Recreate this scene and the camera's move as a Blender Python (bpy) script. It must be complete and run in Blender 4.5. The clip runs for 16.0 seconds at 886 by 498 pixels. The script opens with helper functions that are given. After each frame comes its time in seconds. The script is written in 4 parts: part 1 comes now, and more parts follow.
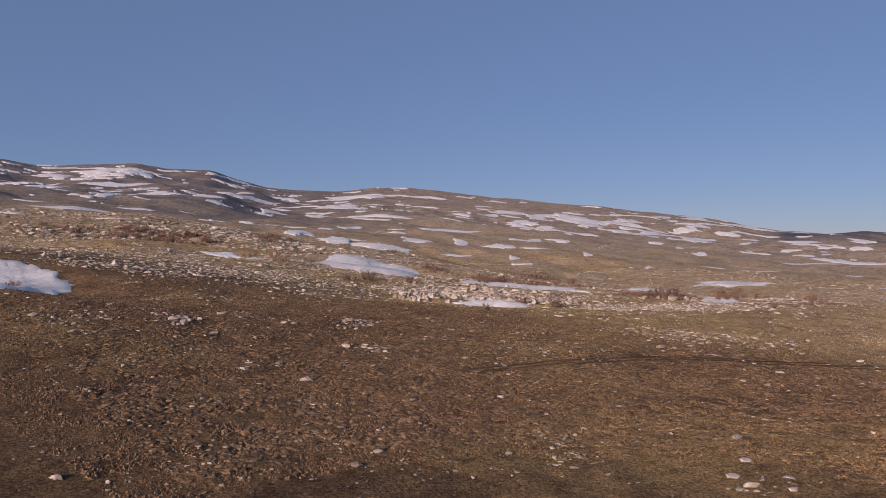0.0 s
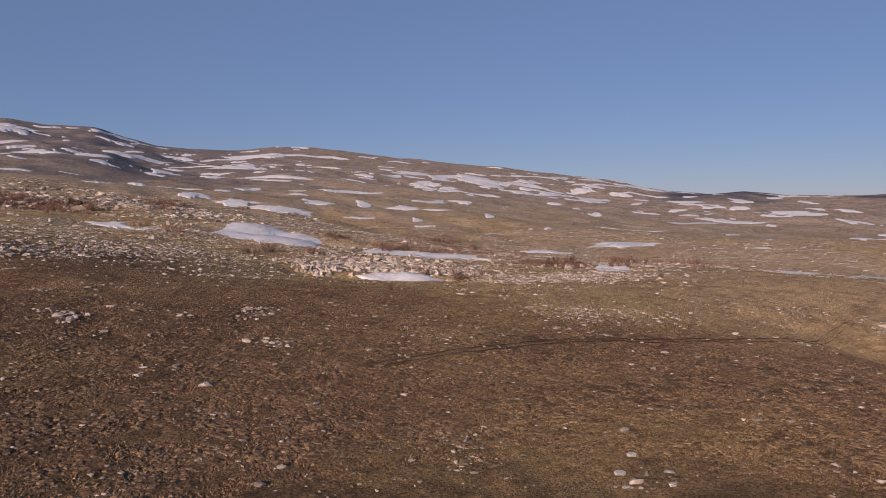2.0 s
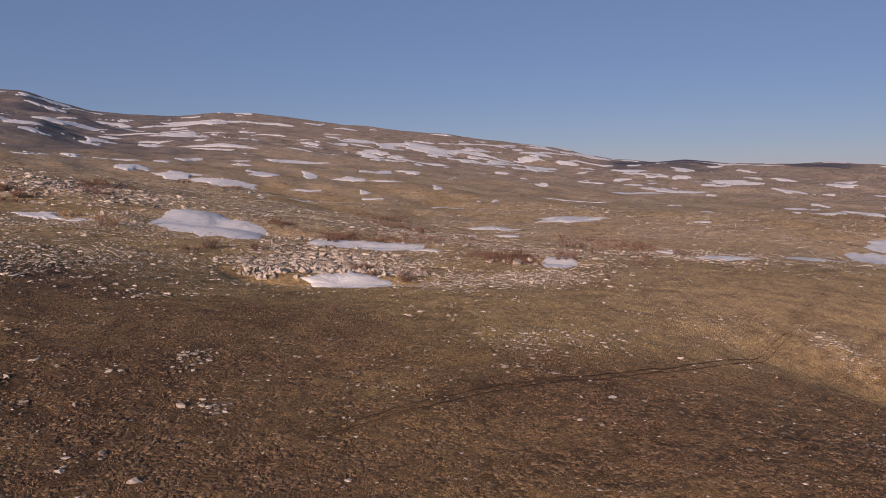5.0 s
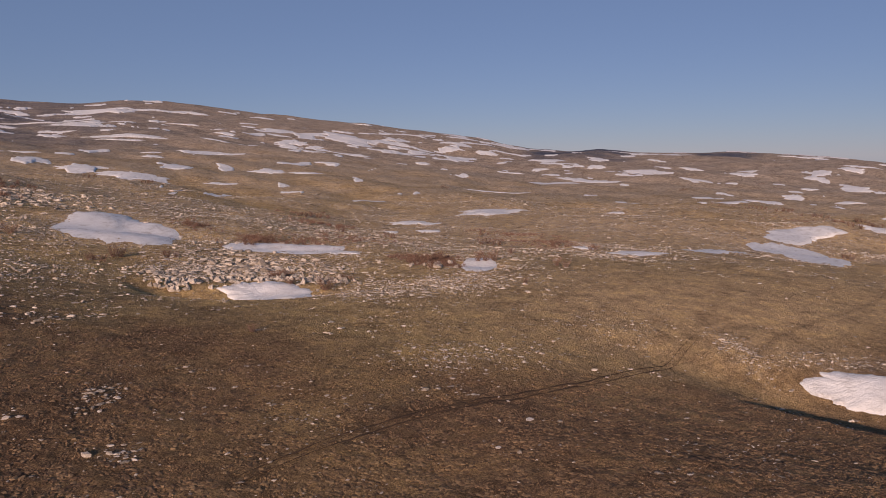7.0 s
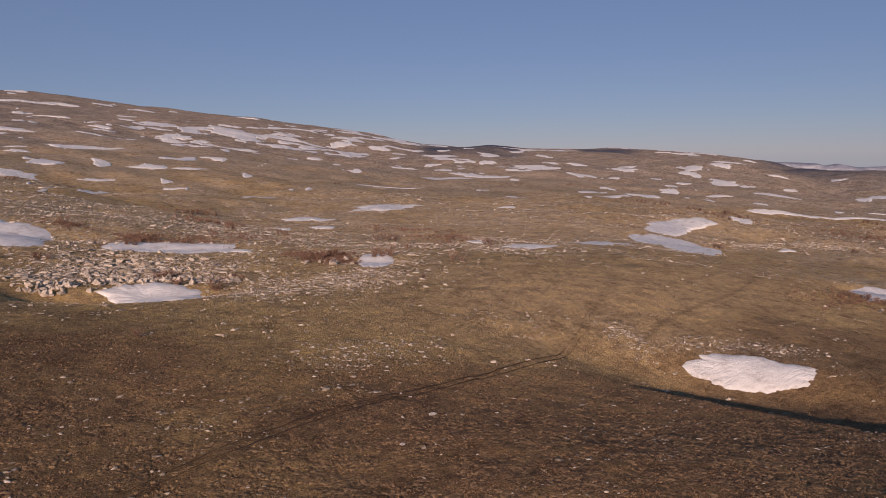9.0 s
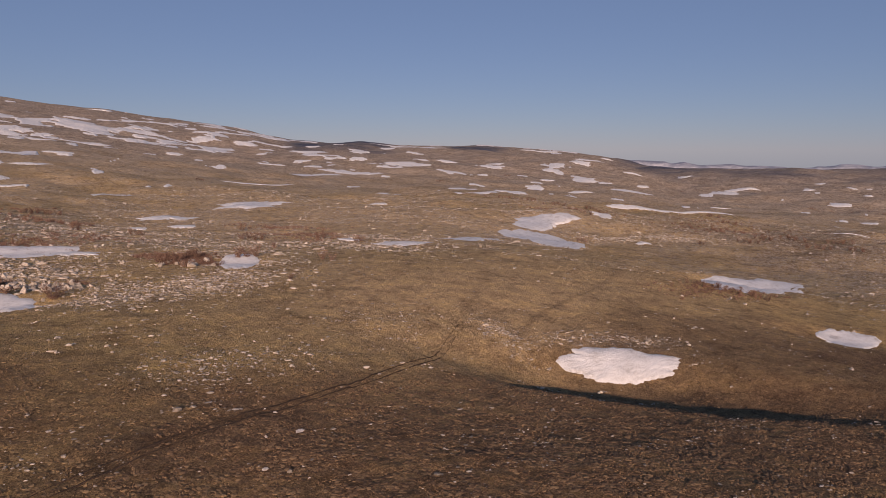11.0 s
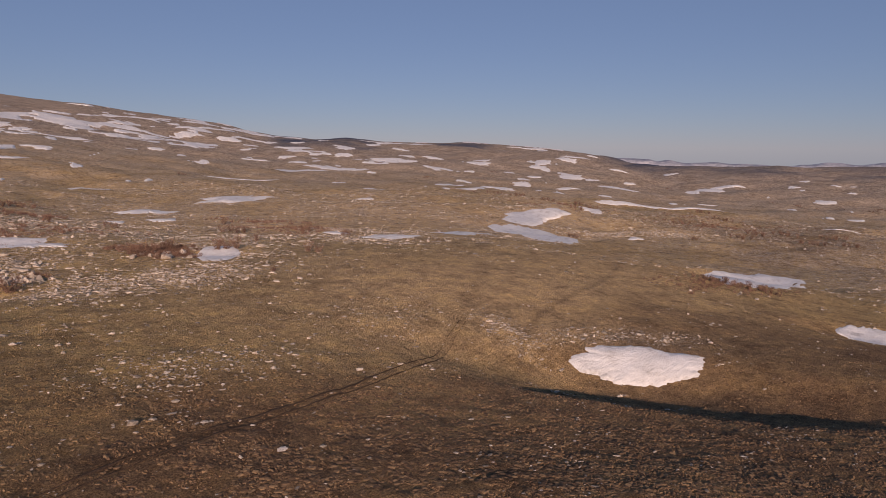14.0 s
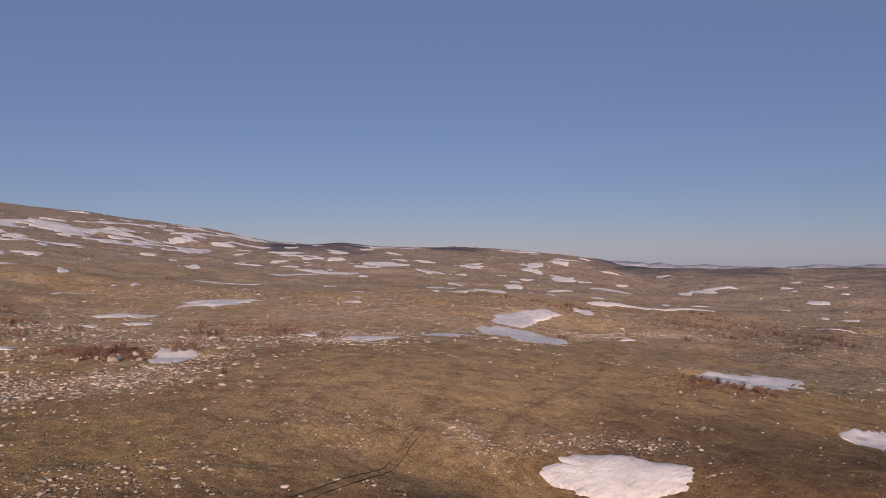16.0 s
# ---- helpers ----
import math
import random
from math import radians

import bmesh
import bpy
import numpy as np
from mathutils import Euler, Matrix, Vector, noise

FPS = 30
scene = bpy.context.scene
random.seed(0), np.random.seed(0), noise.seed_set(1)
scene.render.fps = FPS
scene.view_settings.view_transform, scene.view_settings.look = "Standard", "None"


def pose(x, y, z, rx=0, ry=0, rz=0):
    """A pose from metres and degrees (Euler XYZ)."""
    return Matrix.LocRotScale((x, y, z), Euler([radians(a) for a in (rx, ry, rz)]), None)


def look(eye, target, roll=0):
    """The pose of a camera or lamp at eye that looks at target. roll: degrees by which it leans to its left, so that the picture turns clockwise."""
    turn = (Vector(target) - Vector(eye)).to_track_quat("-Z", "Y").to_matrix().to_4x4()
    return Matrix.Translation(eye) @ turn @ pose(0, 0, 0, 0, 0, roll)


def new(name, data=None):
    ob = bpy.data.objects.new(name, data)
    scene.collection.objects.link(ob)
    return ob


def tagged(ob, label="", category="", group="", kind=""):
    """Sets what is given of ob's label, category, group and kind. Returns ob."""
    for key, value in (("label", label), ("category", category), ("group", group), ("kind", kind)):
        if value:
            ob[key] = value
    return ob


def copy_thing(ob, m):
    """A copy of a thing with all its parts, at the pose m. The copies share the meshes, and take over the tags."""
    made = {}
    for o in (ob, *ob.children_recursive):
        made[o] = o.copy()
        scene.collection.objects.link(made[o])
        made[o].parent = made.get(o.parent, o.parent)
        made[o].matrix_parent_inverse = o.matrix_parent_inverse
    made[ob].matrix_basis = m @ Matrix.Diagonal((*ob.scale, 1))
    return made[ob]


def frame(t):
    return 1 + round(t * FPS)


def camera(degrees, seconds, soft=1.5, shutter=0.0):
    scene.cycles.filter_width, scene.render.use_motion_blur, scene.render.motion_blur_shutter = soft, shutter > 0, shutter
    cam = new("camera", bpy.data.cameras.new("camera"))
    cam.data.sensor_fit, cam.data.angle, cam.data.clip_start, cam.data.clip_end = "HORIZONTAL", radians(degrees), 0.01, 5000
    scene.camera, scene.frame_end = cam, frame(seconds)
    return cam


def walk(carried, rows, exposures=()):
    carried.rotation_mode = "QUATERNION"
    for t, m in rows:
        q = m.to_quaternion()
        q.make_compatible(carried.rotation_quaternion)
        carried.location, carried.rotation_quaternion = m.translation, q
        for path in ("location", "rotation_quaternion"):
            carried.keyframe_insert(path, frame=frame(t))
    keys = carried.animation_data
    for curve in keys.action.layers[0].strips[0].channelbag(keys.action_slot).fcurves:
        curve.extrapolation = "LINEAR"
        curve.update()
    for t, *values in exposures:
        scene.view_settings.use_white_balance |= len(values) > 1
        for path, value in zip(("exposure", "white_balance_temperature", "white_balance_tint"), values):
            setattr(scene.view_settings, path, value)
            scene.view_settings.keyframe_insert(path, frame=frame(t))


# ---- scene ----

# ---- camera: seconds, x, y, z, yaw, pitch, roll ----
cam = camera(64.82, 16.0, soft=0.9)
PATH = (
    (0, 0.00, 0.00, 16.80, -0.00, -0.26, -0.25),
    (0.5, -0.02, -0.02, 17.02, 1.30, -0.12, -0.19),
    (1, 0.12, -0.25, 17.64, -2.44, -0.25, -0.32),
    (1.5, -0.00, -0.20, 18.60, -7.99, -1.91, -0.51),
    (2, 0.12, -0.11, 19.93, -7.90, -3.59, -0.46),
    (2.5, 0.29, -0.12, 21.30, -9.26, -3.73, -0.50),
    (3, 0.31, 0.15, 22.63, -12.75, -3.88, -0.59),
    (3.5, 0.37, 0.73, 23.95, -12.17, -3.80, -0.54),
    (4, 0.68, 1.56, 25.25, -12.27, -4.00, -0.52),
    (4.5, 0.82, 2.80, 26.64, -12.03, -5.70, -0.51),
    (7, 1.61, 3.39, 32.37, -18.55, -7.33, -0.58),
    (7.5, 1.14, 3.75, 32.32, -23.57, -7.58, -0.55),
    (8, 1.24, 3.58, 32.39, -25.50, -7.71, -0.54),
    (8.5, 1.12, 3.78, 32.34, -27.26, -7.80, -0.51),
    (9, 1.29, 4.22, 32.31, -27.28, -7.78, -0.44),
    (9.5, 1.68, 5.13, 32.19, -27.51, -7.73, -0.36),
    (10, 2.57, 5.88, 32.11, -33.25, -7.92, -0.40),
    (12.5, 6.78, 14.81, 30.65, -39.12, -8.14, 0.17),
    (13, 7.74, 16.51, 30.01, -39.09, -8.18, 0.30),
    (13.5, 8.73, 18.20, 29.38, -39.07, -8.22, 0.40),
    (14, 9.85, 19.81, 28.53, -39.05, -8.29, 0.27),
    (14.5, 11.46, 21.32, 27.32, -39.06, -8.22, 0.16),
    (15, 13.84, 22.44, 26.65, -39.10, -6.45, 0.08),
    (15.5, 16.95, 23.11, 26.44, -39.28, -2.67, 0.02),
    (16, 20.41, 23.54, 25.99, -39.47, 0.24, -0.11),
)


def aimed(x, y, z, yaw, pitch, roll):
    return pose(x, y, z, 0, 0, yaw) @ pose(0, 0, 0, 90 + pitch) @ pose(0, 0, 0, 0, 0, roll)


walk(cam, [(t, aimed(*row)) for t, *row in PATH], exposures=((0, 0.16, 6600, 40), (4.5, 0.09, 6780, 41), (7, 0.02, 6930, 42), (14.5, 0.0, 7060, 42), (16, 0.05, 6900, 42)))

# ---- world and sun ----
SUN_AZ, SUN_EL = 216.0, 15.0
world = bpy.data.worlds.new("world")
scene.world = world
world.use_nodes = True
wn = world.node_tree
sky = wn.nodes.new("ShaderNodeTexSky")
sky.sky_type = "NISHITA"
sky.sun_disc = False
sky.sun_elevation, sky.sun_rotation = radians(SUN_EL), radians(SUN_AZ)
sky.altitude = 1200
sky.air_density, sky.dust_density, sky.ozone_density = 1.0, 0.0, 4.0
haze = wn.nodes.new("ShaderNodeMix")
haze.data_type = "RGBA"
haze.inputs[0].default_value = 0.5
haze.inputs[7].default_value = (2.0, 4.05, 6.0, 1)
wn.links.new(sky.outputs[0], haze.inputs[6])
wn.links.new(haze.outputs[2], wn.nodes["Background"].inputs[0])
wn.nodes["Background"].inputs[1].default_value = 0.062
sun = new("sun", bpy.data.lights.new("sun", "SUN"))
sun.data.energy, sun.data.angle, sun.data.color = 5.0, radians(0.6), (1.0, 0.825, 0.575)
toward = Vector((math.sin(radians(SUN_AZ)) * math.cos(radians(SUN_EL)), math.cos(radians(SUN_AZ)) * math.cos(radians(SUN_EL)), math.sin(radians(SUN_EL))))
sun.matrix_world = look(toward * 100, (0, 0, 0))


# ---- materials ----
def material(name, roughness=0.9, specular=0.2):
    m = bpy.data.materials.new(name)
    m.use_nodes = True
    b = m.node_tree.nodes["Principled BSDF"]
    b.inputs["Roughness"].default_value = roughness
    b.inputs["Specular IOR Level"].default_value = specular
    return m, m.node_tree, b


def noise_at(nt, scale, detail=4.0, rough_=0.6, stretch=None):
    co = nt.nodes.new("ShaderNodeNewGeometry").outputs["Position"]
    if stretch:
        mp = nt.nodes.new("ShaderNodeMapping")
        mp.inputs["Scale"].default_value = stretch
        nt.links.new(co, mp.inputs["Vector"])
        co = mp.outputs["Vector"]
    n = nt.nodes.new("ShaderNodeTexNoise")
    n.inputs["Scale"].default_value, n.inputs["Detail"].default_value, n.inputs["Roughness"].default_value = scale, detail, rough_
    nt.links.new(co, n.inputs["Vector"])
    return n.outputs["Fac"]


def ramp(nt, fac, stops):
    r = nt.nodes.new("ShaderNodeValToRGB")
    while len(r.color_ramp.elements) < len(stops):
        r.color_ramp.elements.new(0.5)
    for e, (p, c) in zip(r.color_ramp.elements, stops):
        e.position, e.color = p, (*c, 1) if isinstance(c, tuple) else (c, c, c, 1)
    nt.links.new(fac, r.inputs["Fac"])
    return r.outputs["Color"]


def mixed(nt, fac, a, b, blend="MIX"):
    m = nt.nodes.new("ShaderNodeMix")
    m.data_type, m.blend_type = "RGBA", blend
    for socket, value in ((m.inputs[0], fac), (m.inputs[6], a), (m.inputs[7], b)):
        if isinstance(value, bpy.types.NodeSocket):
            nt.links.new(value, socket)
        elif isinstance(value, tuple):
            socket.default_value = (*value, 1)
        else:
            socket.default_value = value
    return m.outputs[2]


def attribute(nt, name):
    a = nt.nodes.new("ShaderNodeAttribute")
    a.attribute_name = name
    return a.outputs["Fac"]


def times(nt, a, b):
    m = nt.nodes.new("ShaderNodeMath")
    m.operation = "MULTIPLY"
    for socket, value in zip(m.inputs, (a, b)):
        if isinstance(value, bpy.types.NodeSocket):
            nt.links.new(value, socket)
        else:
            socket.default_value = value
    return m.outputs[0]


def bumped(nt, b, fac, strength, distance):
    n = nt.nodes.new("ShaderNodeBump")
    n.inputs["Strength"].default_value, n.inputs["Distance"].default_value = strength, distance
    nt.links.new(fac, n.inputs["Height"])
    nt.links.new(n.outputs["Normal"], b.inputs["Normal"])


def turf_material():
    m, nt, b = material("dry_upland_turf", 0.95, 0.1)
    fine, mid, broad = noise_at(nt, 5.5, 6, 0.75), noise_at(nt, 0.55, 5, 0.65), noise_at(nt, 0.045, 4, 0.55)
    straw = ramp(nt, fine, ((0.36, (0.168, 0.114, 0.049)), (0.50, (0.45, 0.322, 0.145)), (0.64, (0.71, 0.535, 0.265))))
    heath = ramp(nt, fine, ((0.38, (0.057, 0.037, 0.025)), (0.50, (0.15, 0.098, 0.06)), (0.64, (0.29, 0.196, 0.108))))
    rust = ramp(nt, fine, ((0.36, (0.11, 0.078, 0.044)), (0.50, (0.28, 0.202, 0.11)), (0.64, (0.50, 0.375, 0.205))))
    c = mixed(nt, ramp(nt, mid, ((0.40, 0.0), (0.60, 0.85))), straw, rust)
    c = mixed(nt, times(nt, attribute(nt, "heath"), ramp(nt, broad, ((0.25, 0.65), (0.6, 1.0)))), c, heath)
    c = mixed(nt, times(nt, attribute(nt, "dust"), 0.75), c, ramp(nt, fine, ((0.38, (0.37, 0.26, 0.145)), (0.52, (0.55, 0.395, 0.225)), (0.66, (0.68, 0.51, 0.305)))))
    # farther slopes turn greyer and paler: distance haze put into the turf colour
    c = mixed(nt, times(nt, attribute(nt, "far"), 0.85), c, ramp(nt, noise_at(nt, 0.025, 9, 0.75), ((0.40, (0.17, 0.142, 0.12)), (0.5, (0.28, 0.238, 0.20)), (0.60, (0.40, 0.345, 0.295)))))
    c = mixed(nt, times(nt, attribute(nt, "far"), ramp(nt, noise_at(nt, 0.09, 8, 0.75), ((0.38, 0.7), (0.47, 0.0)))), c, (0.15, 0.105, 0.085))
    # pale limestone gravel and bedrock showing between the grass
    lime = ramp(nt, fine, ((0.38, (0.34, 0.29, 0.235)), (0.62, (0.60, 0.535, 0.46))))
    chips = ramp(nt, noise_at(nt, 0.8, 7, 0.8), ((0.50, 0.0), (0.56, 1.0)))
    c = mixed(nt, times(nt, attribute(nt, "gravel"), chips), c, lime)
    # scrub and bare rock in patches over the hillsides
    c = mixed(nt, times(nt, attribute(nt, "hill"), ramp(nt, noise_at(nt, 0.11, 8, 0.76), ((0.36, 0.8), (0.46, 0.0)))), c, (0.13, 0.10, 0.068))
    c = mixed(nt, times(nt, attribute(nt, "hill"), ramp(nt, noise_at(nt, 0.27, 8, 0.8), ((0.545, 0.0), (0.60, 0.85)))), c, lime)
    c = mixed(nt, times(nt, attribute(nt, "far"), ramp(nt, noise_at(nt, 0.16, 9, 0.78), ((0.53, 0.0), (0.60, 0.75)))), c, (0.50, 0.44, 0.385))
    # far woods: a blue haze tint is put into the dark base colour
    c = mixed(nt, times(nt, attribute(nt, "hazy_wood"), 0.95), c, ramp(nt, noise_at(nt, 0.03, 6, 0.7), ((0.38, (0.04, 0.055, 0.09)), (0.62, (0.08, 0.10, 0.145)))))
    c = mixed(nt, attribute(nt, "rut"), c, ramp(nt, fine, ((0.38, (0.035, 0.024, 0.018)), (0.62, (0.10, 0.068, 0.046)))))
    patchy = ramp(nt, noise_at(nt, 0.16, 7, 0.72), ((0.36, (0.60, 0.57, 0.56)), (0.50, (1.0, 1.0, 1.0)), (0.64, (1.22, 1.2, 1.06))))
    c = mixed(nt, 0.9, c, patchy, "MULTIPLY")
    tufted = ramp(nt, noise_at(nt, 0.75, 8, 0.75), ((0.38, (0.66, 0.64, 0.63)), (0.5, (0.97, 0.97, 0.96)), (0.62, (1.26, 1.24, 1.17))))
    c = mixed(nt, 0.85, c, tufted, "MULTIPLY")
    nt.links.new(c, b.inputs["Base Color"])
    relief = mixed(nt, 0.3, noise_at(nt, 1.5, 7, 0.78), noise_at(nt, 0.2, 6, 0.7))
    bumped(nt, b, relief, 1.0, 0.85)
    return m


def stone_material():
    m, nt, b = material("weathered_limestone", 0.9, 0.2)
    tone = nt.nodes.new("ShaderNodeNewGeometry").outputs["Random Per Island"]
    base = ramp(nt, tone, ((0.0, (0.21, 0.19, 0.16)), (0.5, (0.38, 0.35, 0.305)), (1.0, (0.60, 0.56, 0.50))))
    stain = ramp(nt, noise_at(nt, 3.0, 5, 0.65), ((0.40, (1.0, 1.0, 1.0)), (0.68, (0.42, 0.37, 0.32))))
    c = mixed(nt, 0.85, base, stain, "MULTIPLY")
    nt.links.new(c, b.inputs["Base Color"])
    bumped(nt, b, noise_at(nt, 6.0, 6, 0.7), 0.8, 0.12)
    return m


def snow_material():
    m, nt, b = material("old_snow", 0.6, 0.3)
    dirt = noise_at(nt, 0.22, 9, 0.76)
    c = ramp(nt, dirt, ((0.33, (0.36, 0.36, 0.35)), (0.45, (0.58, 0.605, 0.61)), (0.62, (0.69, 0.725, 0.735))))
    nt.links.new(c, b.inputs["Base Color"])
    bumped(nt, b, noise_at(nt, 0.8, 6, 0.65, (1.0, 2.6, 1.0)), 0.7, 0.3)
    return m


def twig_material(name, lo, hi):
    m, nt, b = material(name, 0.9, 0.15)
    tone = nt.nodes.new("ShaderNodeNewGeometry").outputs["Random Per Island"]
    nt.links.new(ramp(nt, tone, ((0.0, lo), (1.0, hi))), b.inputs["Base Color"])
    return m


def tuft_material():
    m, nt, b = material("grass_tufts", 0.95, 0.1)
    tone = nt.nodes.new("ShaderNodeNewGeometry").outputs["Random Per Island"]
    dry = ramp(nt, tone, ((0.0, (0.085, 0.062, 0.033)), (0.5, (0.18, 0.132, 0.066)), (1.0, (0.33, 0.25, 0.125))))
    dark = ramp(nt, tone, ((0.0, (0.07, 0.047, 0.032)), (0.5, (0.145, 0.096, 0.06)), (1.0, (0.26, 0.177, 0.10))))
    nt.links.new(mixed(nt, attribute(nt, "heath"), dry, dark), b.inputs["Base Color"])
    return m


TURF, STONE, SNOW, TUFT = turf_material(), stone_material(), snow_material(), tuft_material()
STEM = twig_material("shrub_bark", (0.10, 0.065, 0.05), (0.2, 0.14, 0.11))
TWIG = twig_material("shrub_twigs", (0.095, 0.058, 0.045), (0.24, 0.155, 0.115))


def soil_material():
    m, nt, b = material("rut_soil", 0.95, 0.1)
    nt.links.new(ramp(nt, noise_at(nt, 6.0, 5, 0.7), ((0.38, (0.04, 0.028, 0.02)), (0.62, (0.09, 0.063, 0.043)))), b.inputs["Base Color"])
    return m


SOIL = soil_material()


def slab_material():
    m, nt, b = material("pale_slab", 0.85, 0.2)
    nt.links.new(ramp(nt, noise_at(nt, 4.0, 6, 0.7), ((0.36, (0.36, 0.31, 0.25)), (0.5, (0.66, 0.60, 0.52)), (0.62, (0.76, 0.71, 0.64)))), b.inputs["Base Color"])
    bumped(nt, b, noise_at(nt, 7.0, 6, 0.7), 0.8, 0.1)
    return m


SLAB = slab_material()


# ---- the lie of the land ----
def lattice(ix, iy, seed):
    h = (ix * 374761393 + iy * 668265263 + seed * 974634777) & 0xFFFFFFFF
    h = ((h ^ (h >> 13)) * 1274126177) & 0xFFFFFFFF
    return ((h ^ (h >> 16)) & 0xFFFF) / 32767.5 - 1.0


def grain(x, y, size, seed=0):
    """Smooth noise between -1 and 1 with lumps of the given size."""
    x, y = np.asarray(x, float) / size + 1000.37, np.asarray(y, float) / size + 1000.71
    ix, iy = np.floor(x).astype(np.int64), np.floor(y).astype(np.int64)
    u, v = x - ix, y - iy
    u, v = u * u * (3 - 2 * u), v * v * (3 - 2 * v)
    a, b = lattice(ix, iy, seed), lattice(ix + 1, iy, seed)
    c, d = lattice(ix, iy + 1, seed), lattice(ix + 1, iy + 1, seed)
    return a + (b - a) * u + (c - a) * v + (a - b - c + d) * u * v


def rough(x, y, size, octaves=4, seed=0):
    x, y = np.asarray(x, float), np.asarray(y, float)
    out, amp = 0 * x, 1.0
    for n in range(octaves):
        out = out + amp * grain(x * 0.8 + y * 0.6, y * 0.8 - x * 0.6, size, seed + 7 * n)
        x, y = x * 0.8 + y * 0.6, y * 0.8 - x * 0.6
        size, amp = size * 0.48, amp * 0.5
    return out


def step(v, lo, hi):
    t = np.clip((v - lo) / (hi - lo), 0, 1)
    return t * t * (3 - 2 * t)


def bell(x, y, cx, cy, rx, ry=None, turn=0.0, flat=1.0):
    """1 at the centre, fading with the distance; turn: degrees, counter-clockwise."""
    c, s = math.cos(radians(turn)), math.sin(radians(turn))
    dx, dy = x - cx, y - cy
    return np.exp(-((((dx * c + dy * s) / rx) ** 2 + ((dy * c - dx * s) / (ry or rx)) ** 2) ** flat))


# rings of broad swells round the start: distance, radius and heights at bearings from -38 degrees in steps of 17
RINGS = (
    (62, 30, (1.4, -0.3, 1.0, -0.4, 0.3, 2.6, 2.3)), (105, 48, (0.4, 2.2, -1.2, 3.3, 1.7, -5.3, 3.9)),
    (175, 75, (4.5, 3.9, -4.2, -1.0, 4.4, 0.6, -1.5)), (290, 125, (-4.4, -2.5, 4.9, -2.2, 2.0, 7.6, -2.3)),
    (480, 210, (3.8, 12.6, 3.0, -13.1, 1.9, -1.0, -12.7)), (800, 350, (3.3, 2.1, -6.3, -8.6, 5.7, 9.8, -4.2)),
)
HOLLOWS = (
    # sinkholes and folds: x, y, radius along, radius across, turn, depth
    (95, 80, 14, 9, -30, 1.6), (96, 69, 36, 11.5, -51, 3.0), (8, 166, 20, 9, -3, 3.0), (-6, 170, 15, 5, -38, 1.0), (-27, 279, 32, 17, -12, 4.0), (-57, 100, 19, 9, -28, 2.0),
    (26, 246, 28, 8, 0, 2.0), (78, 196, 10, 8, -25, 1.8), (268, 153, 34, 16, -20, 5.0), (177, 75, 15, 10, -43, 2.4),
)
SKY_AZ = (-60, -40, -32.4, -30.3, -27.9, -23.9, -21.4, -18.3, -16.4, -14.3, -12, -8.5, -5.2, -2.9, -0.5, 1.5, 3.5, 6.5, 10, 12.5, 15, 17.5, 19.5, 22, 24, 25.8, 28.7, 31.2, 33.9, 37.9, 41.3, 44.6, 47, 50.5, 54.4, 57, 62, 72, 90)
SKY_EL = (5.0, 5.5, 6.05, 5.7, 5.85, 6.15, 5.8, 5.8, 5.15, 4.6, 4.35, 4.3, 4.65, 4.6, 4.4, 4.15, 3.85, 3.6, 3.2, 3.0, 2.65, 2.3, 2.05, 1.65, 1.15, 0.85, 0.6, 0.82, 0.48, 0.35, 0.42, 0.2, 0.03, -0.45, -1.28, -1.36, -1.34, -1.36, -1.4)
SKY_FINE = np.arange(-180.0, 180.0, 0.25)
SKY_LINE = np.convolve(np.interp(SKY_FINE, SKY_AZ, SKY_EL), np.hanning(7) / np.hanning(7).sum(), "same")


def height(x, y):
    x, y = np.asarray(x, float), np.asarray(y, float)
    r, az = np.hypot(x, y), np.degrees(np.arctan2(x, y))
    # the upland falls away towards +x
    z = 2.8 - 0.0761 * x + 0.0047 * y
    for far, wide, tops in RINGS:
        for k, h in enumerate(tops):
            a = radians(17 * k - 38)
            z = z + h * bell(x, y, far * math.sin(a), far * math.cos(a), wide)
    for cx, cy, ra, rb, turn, deep in HOLLOWS:
        z = z - deep * bell(x, y, cx, cy, ra, rb, turn, 1.6)
    # the far slope climbs to a skyline about 4 km off
    z = z * (1 - step(r, 900, 3000))
    bent = az + 5 * rough(x, y, 600, 2, 29) * step(r, 500, 1100) * (1 - step(r, 2300, 3600))
    top = 4000 * np.tan(np.radians(np.interp(bent, SKY_FINE, SKY_LINE))) + 27
    rise = np.clip((r - 800) / 3200, 0, 1)
    away = step(r, 4000, 4700)
    z = z + top * rise ** 1.3 * (1 - away) - 120 * away
    # rolling ground, broader farther off
    z = z + 0.2 * rough(x, y, 14, 2, 3) * step(r, 25, 60) * (1 - step(r, 260, 500)) + 0.09 * rough(x, y, 2.5, 2, 5) * (1 - step(r, 110, 200))
    z = z + 0.13 * rough(x, y, 5, 2, 7) * step(r, 60, 110) * (1 - step(r, 300, 480)) + 1.4 * rough(x, y, 36, 3, 13) * step(r, 160, 300) * (1 - step(r, 700, 1400))
    z = z + 6.0 * rough(x, y, 120, 3, 11) * step(r, 250, 700) * (1 - 0.5 * step(r, 2500, 4000)) + 9.0 * rough(x, y, 420, 3, 17) * step(r, 800, 2000) * (1 - 0.8 * step(r, 3000, 3900))
    return z


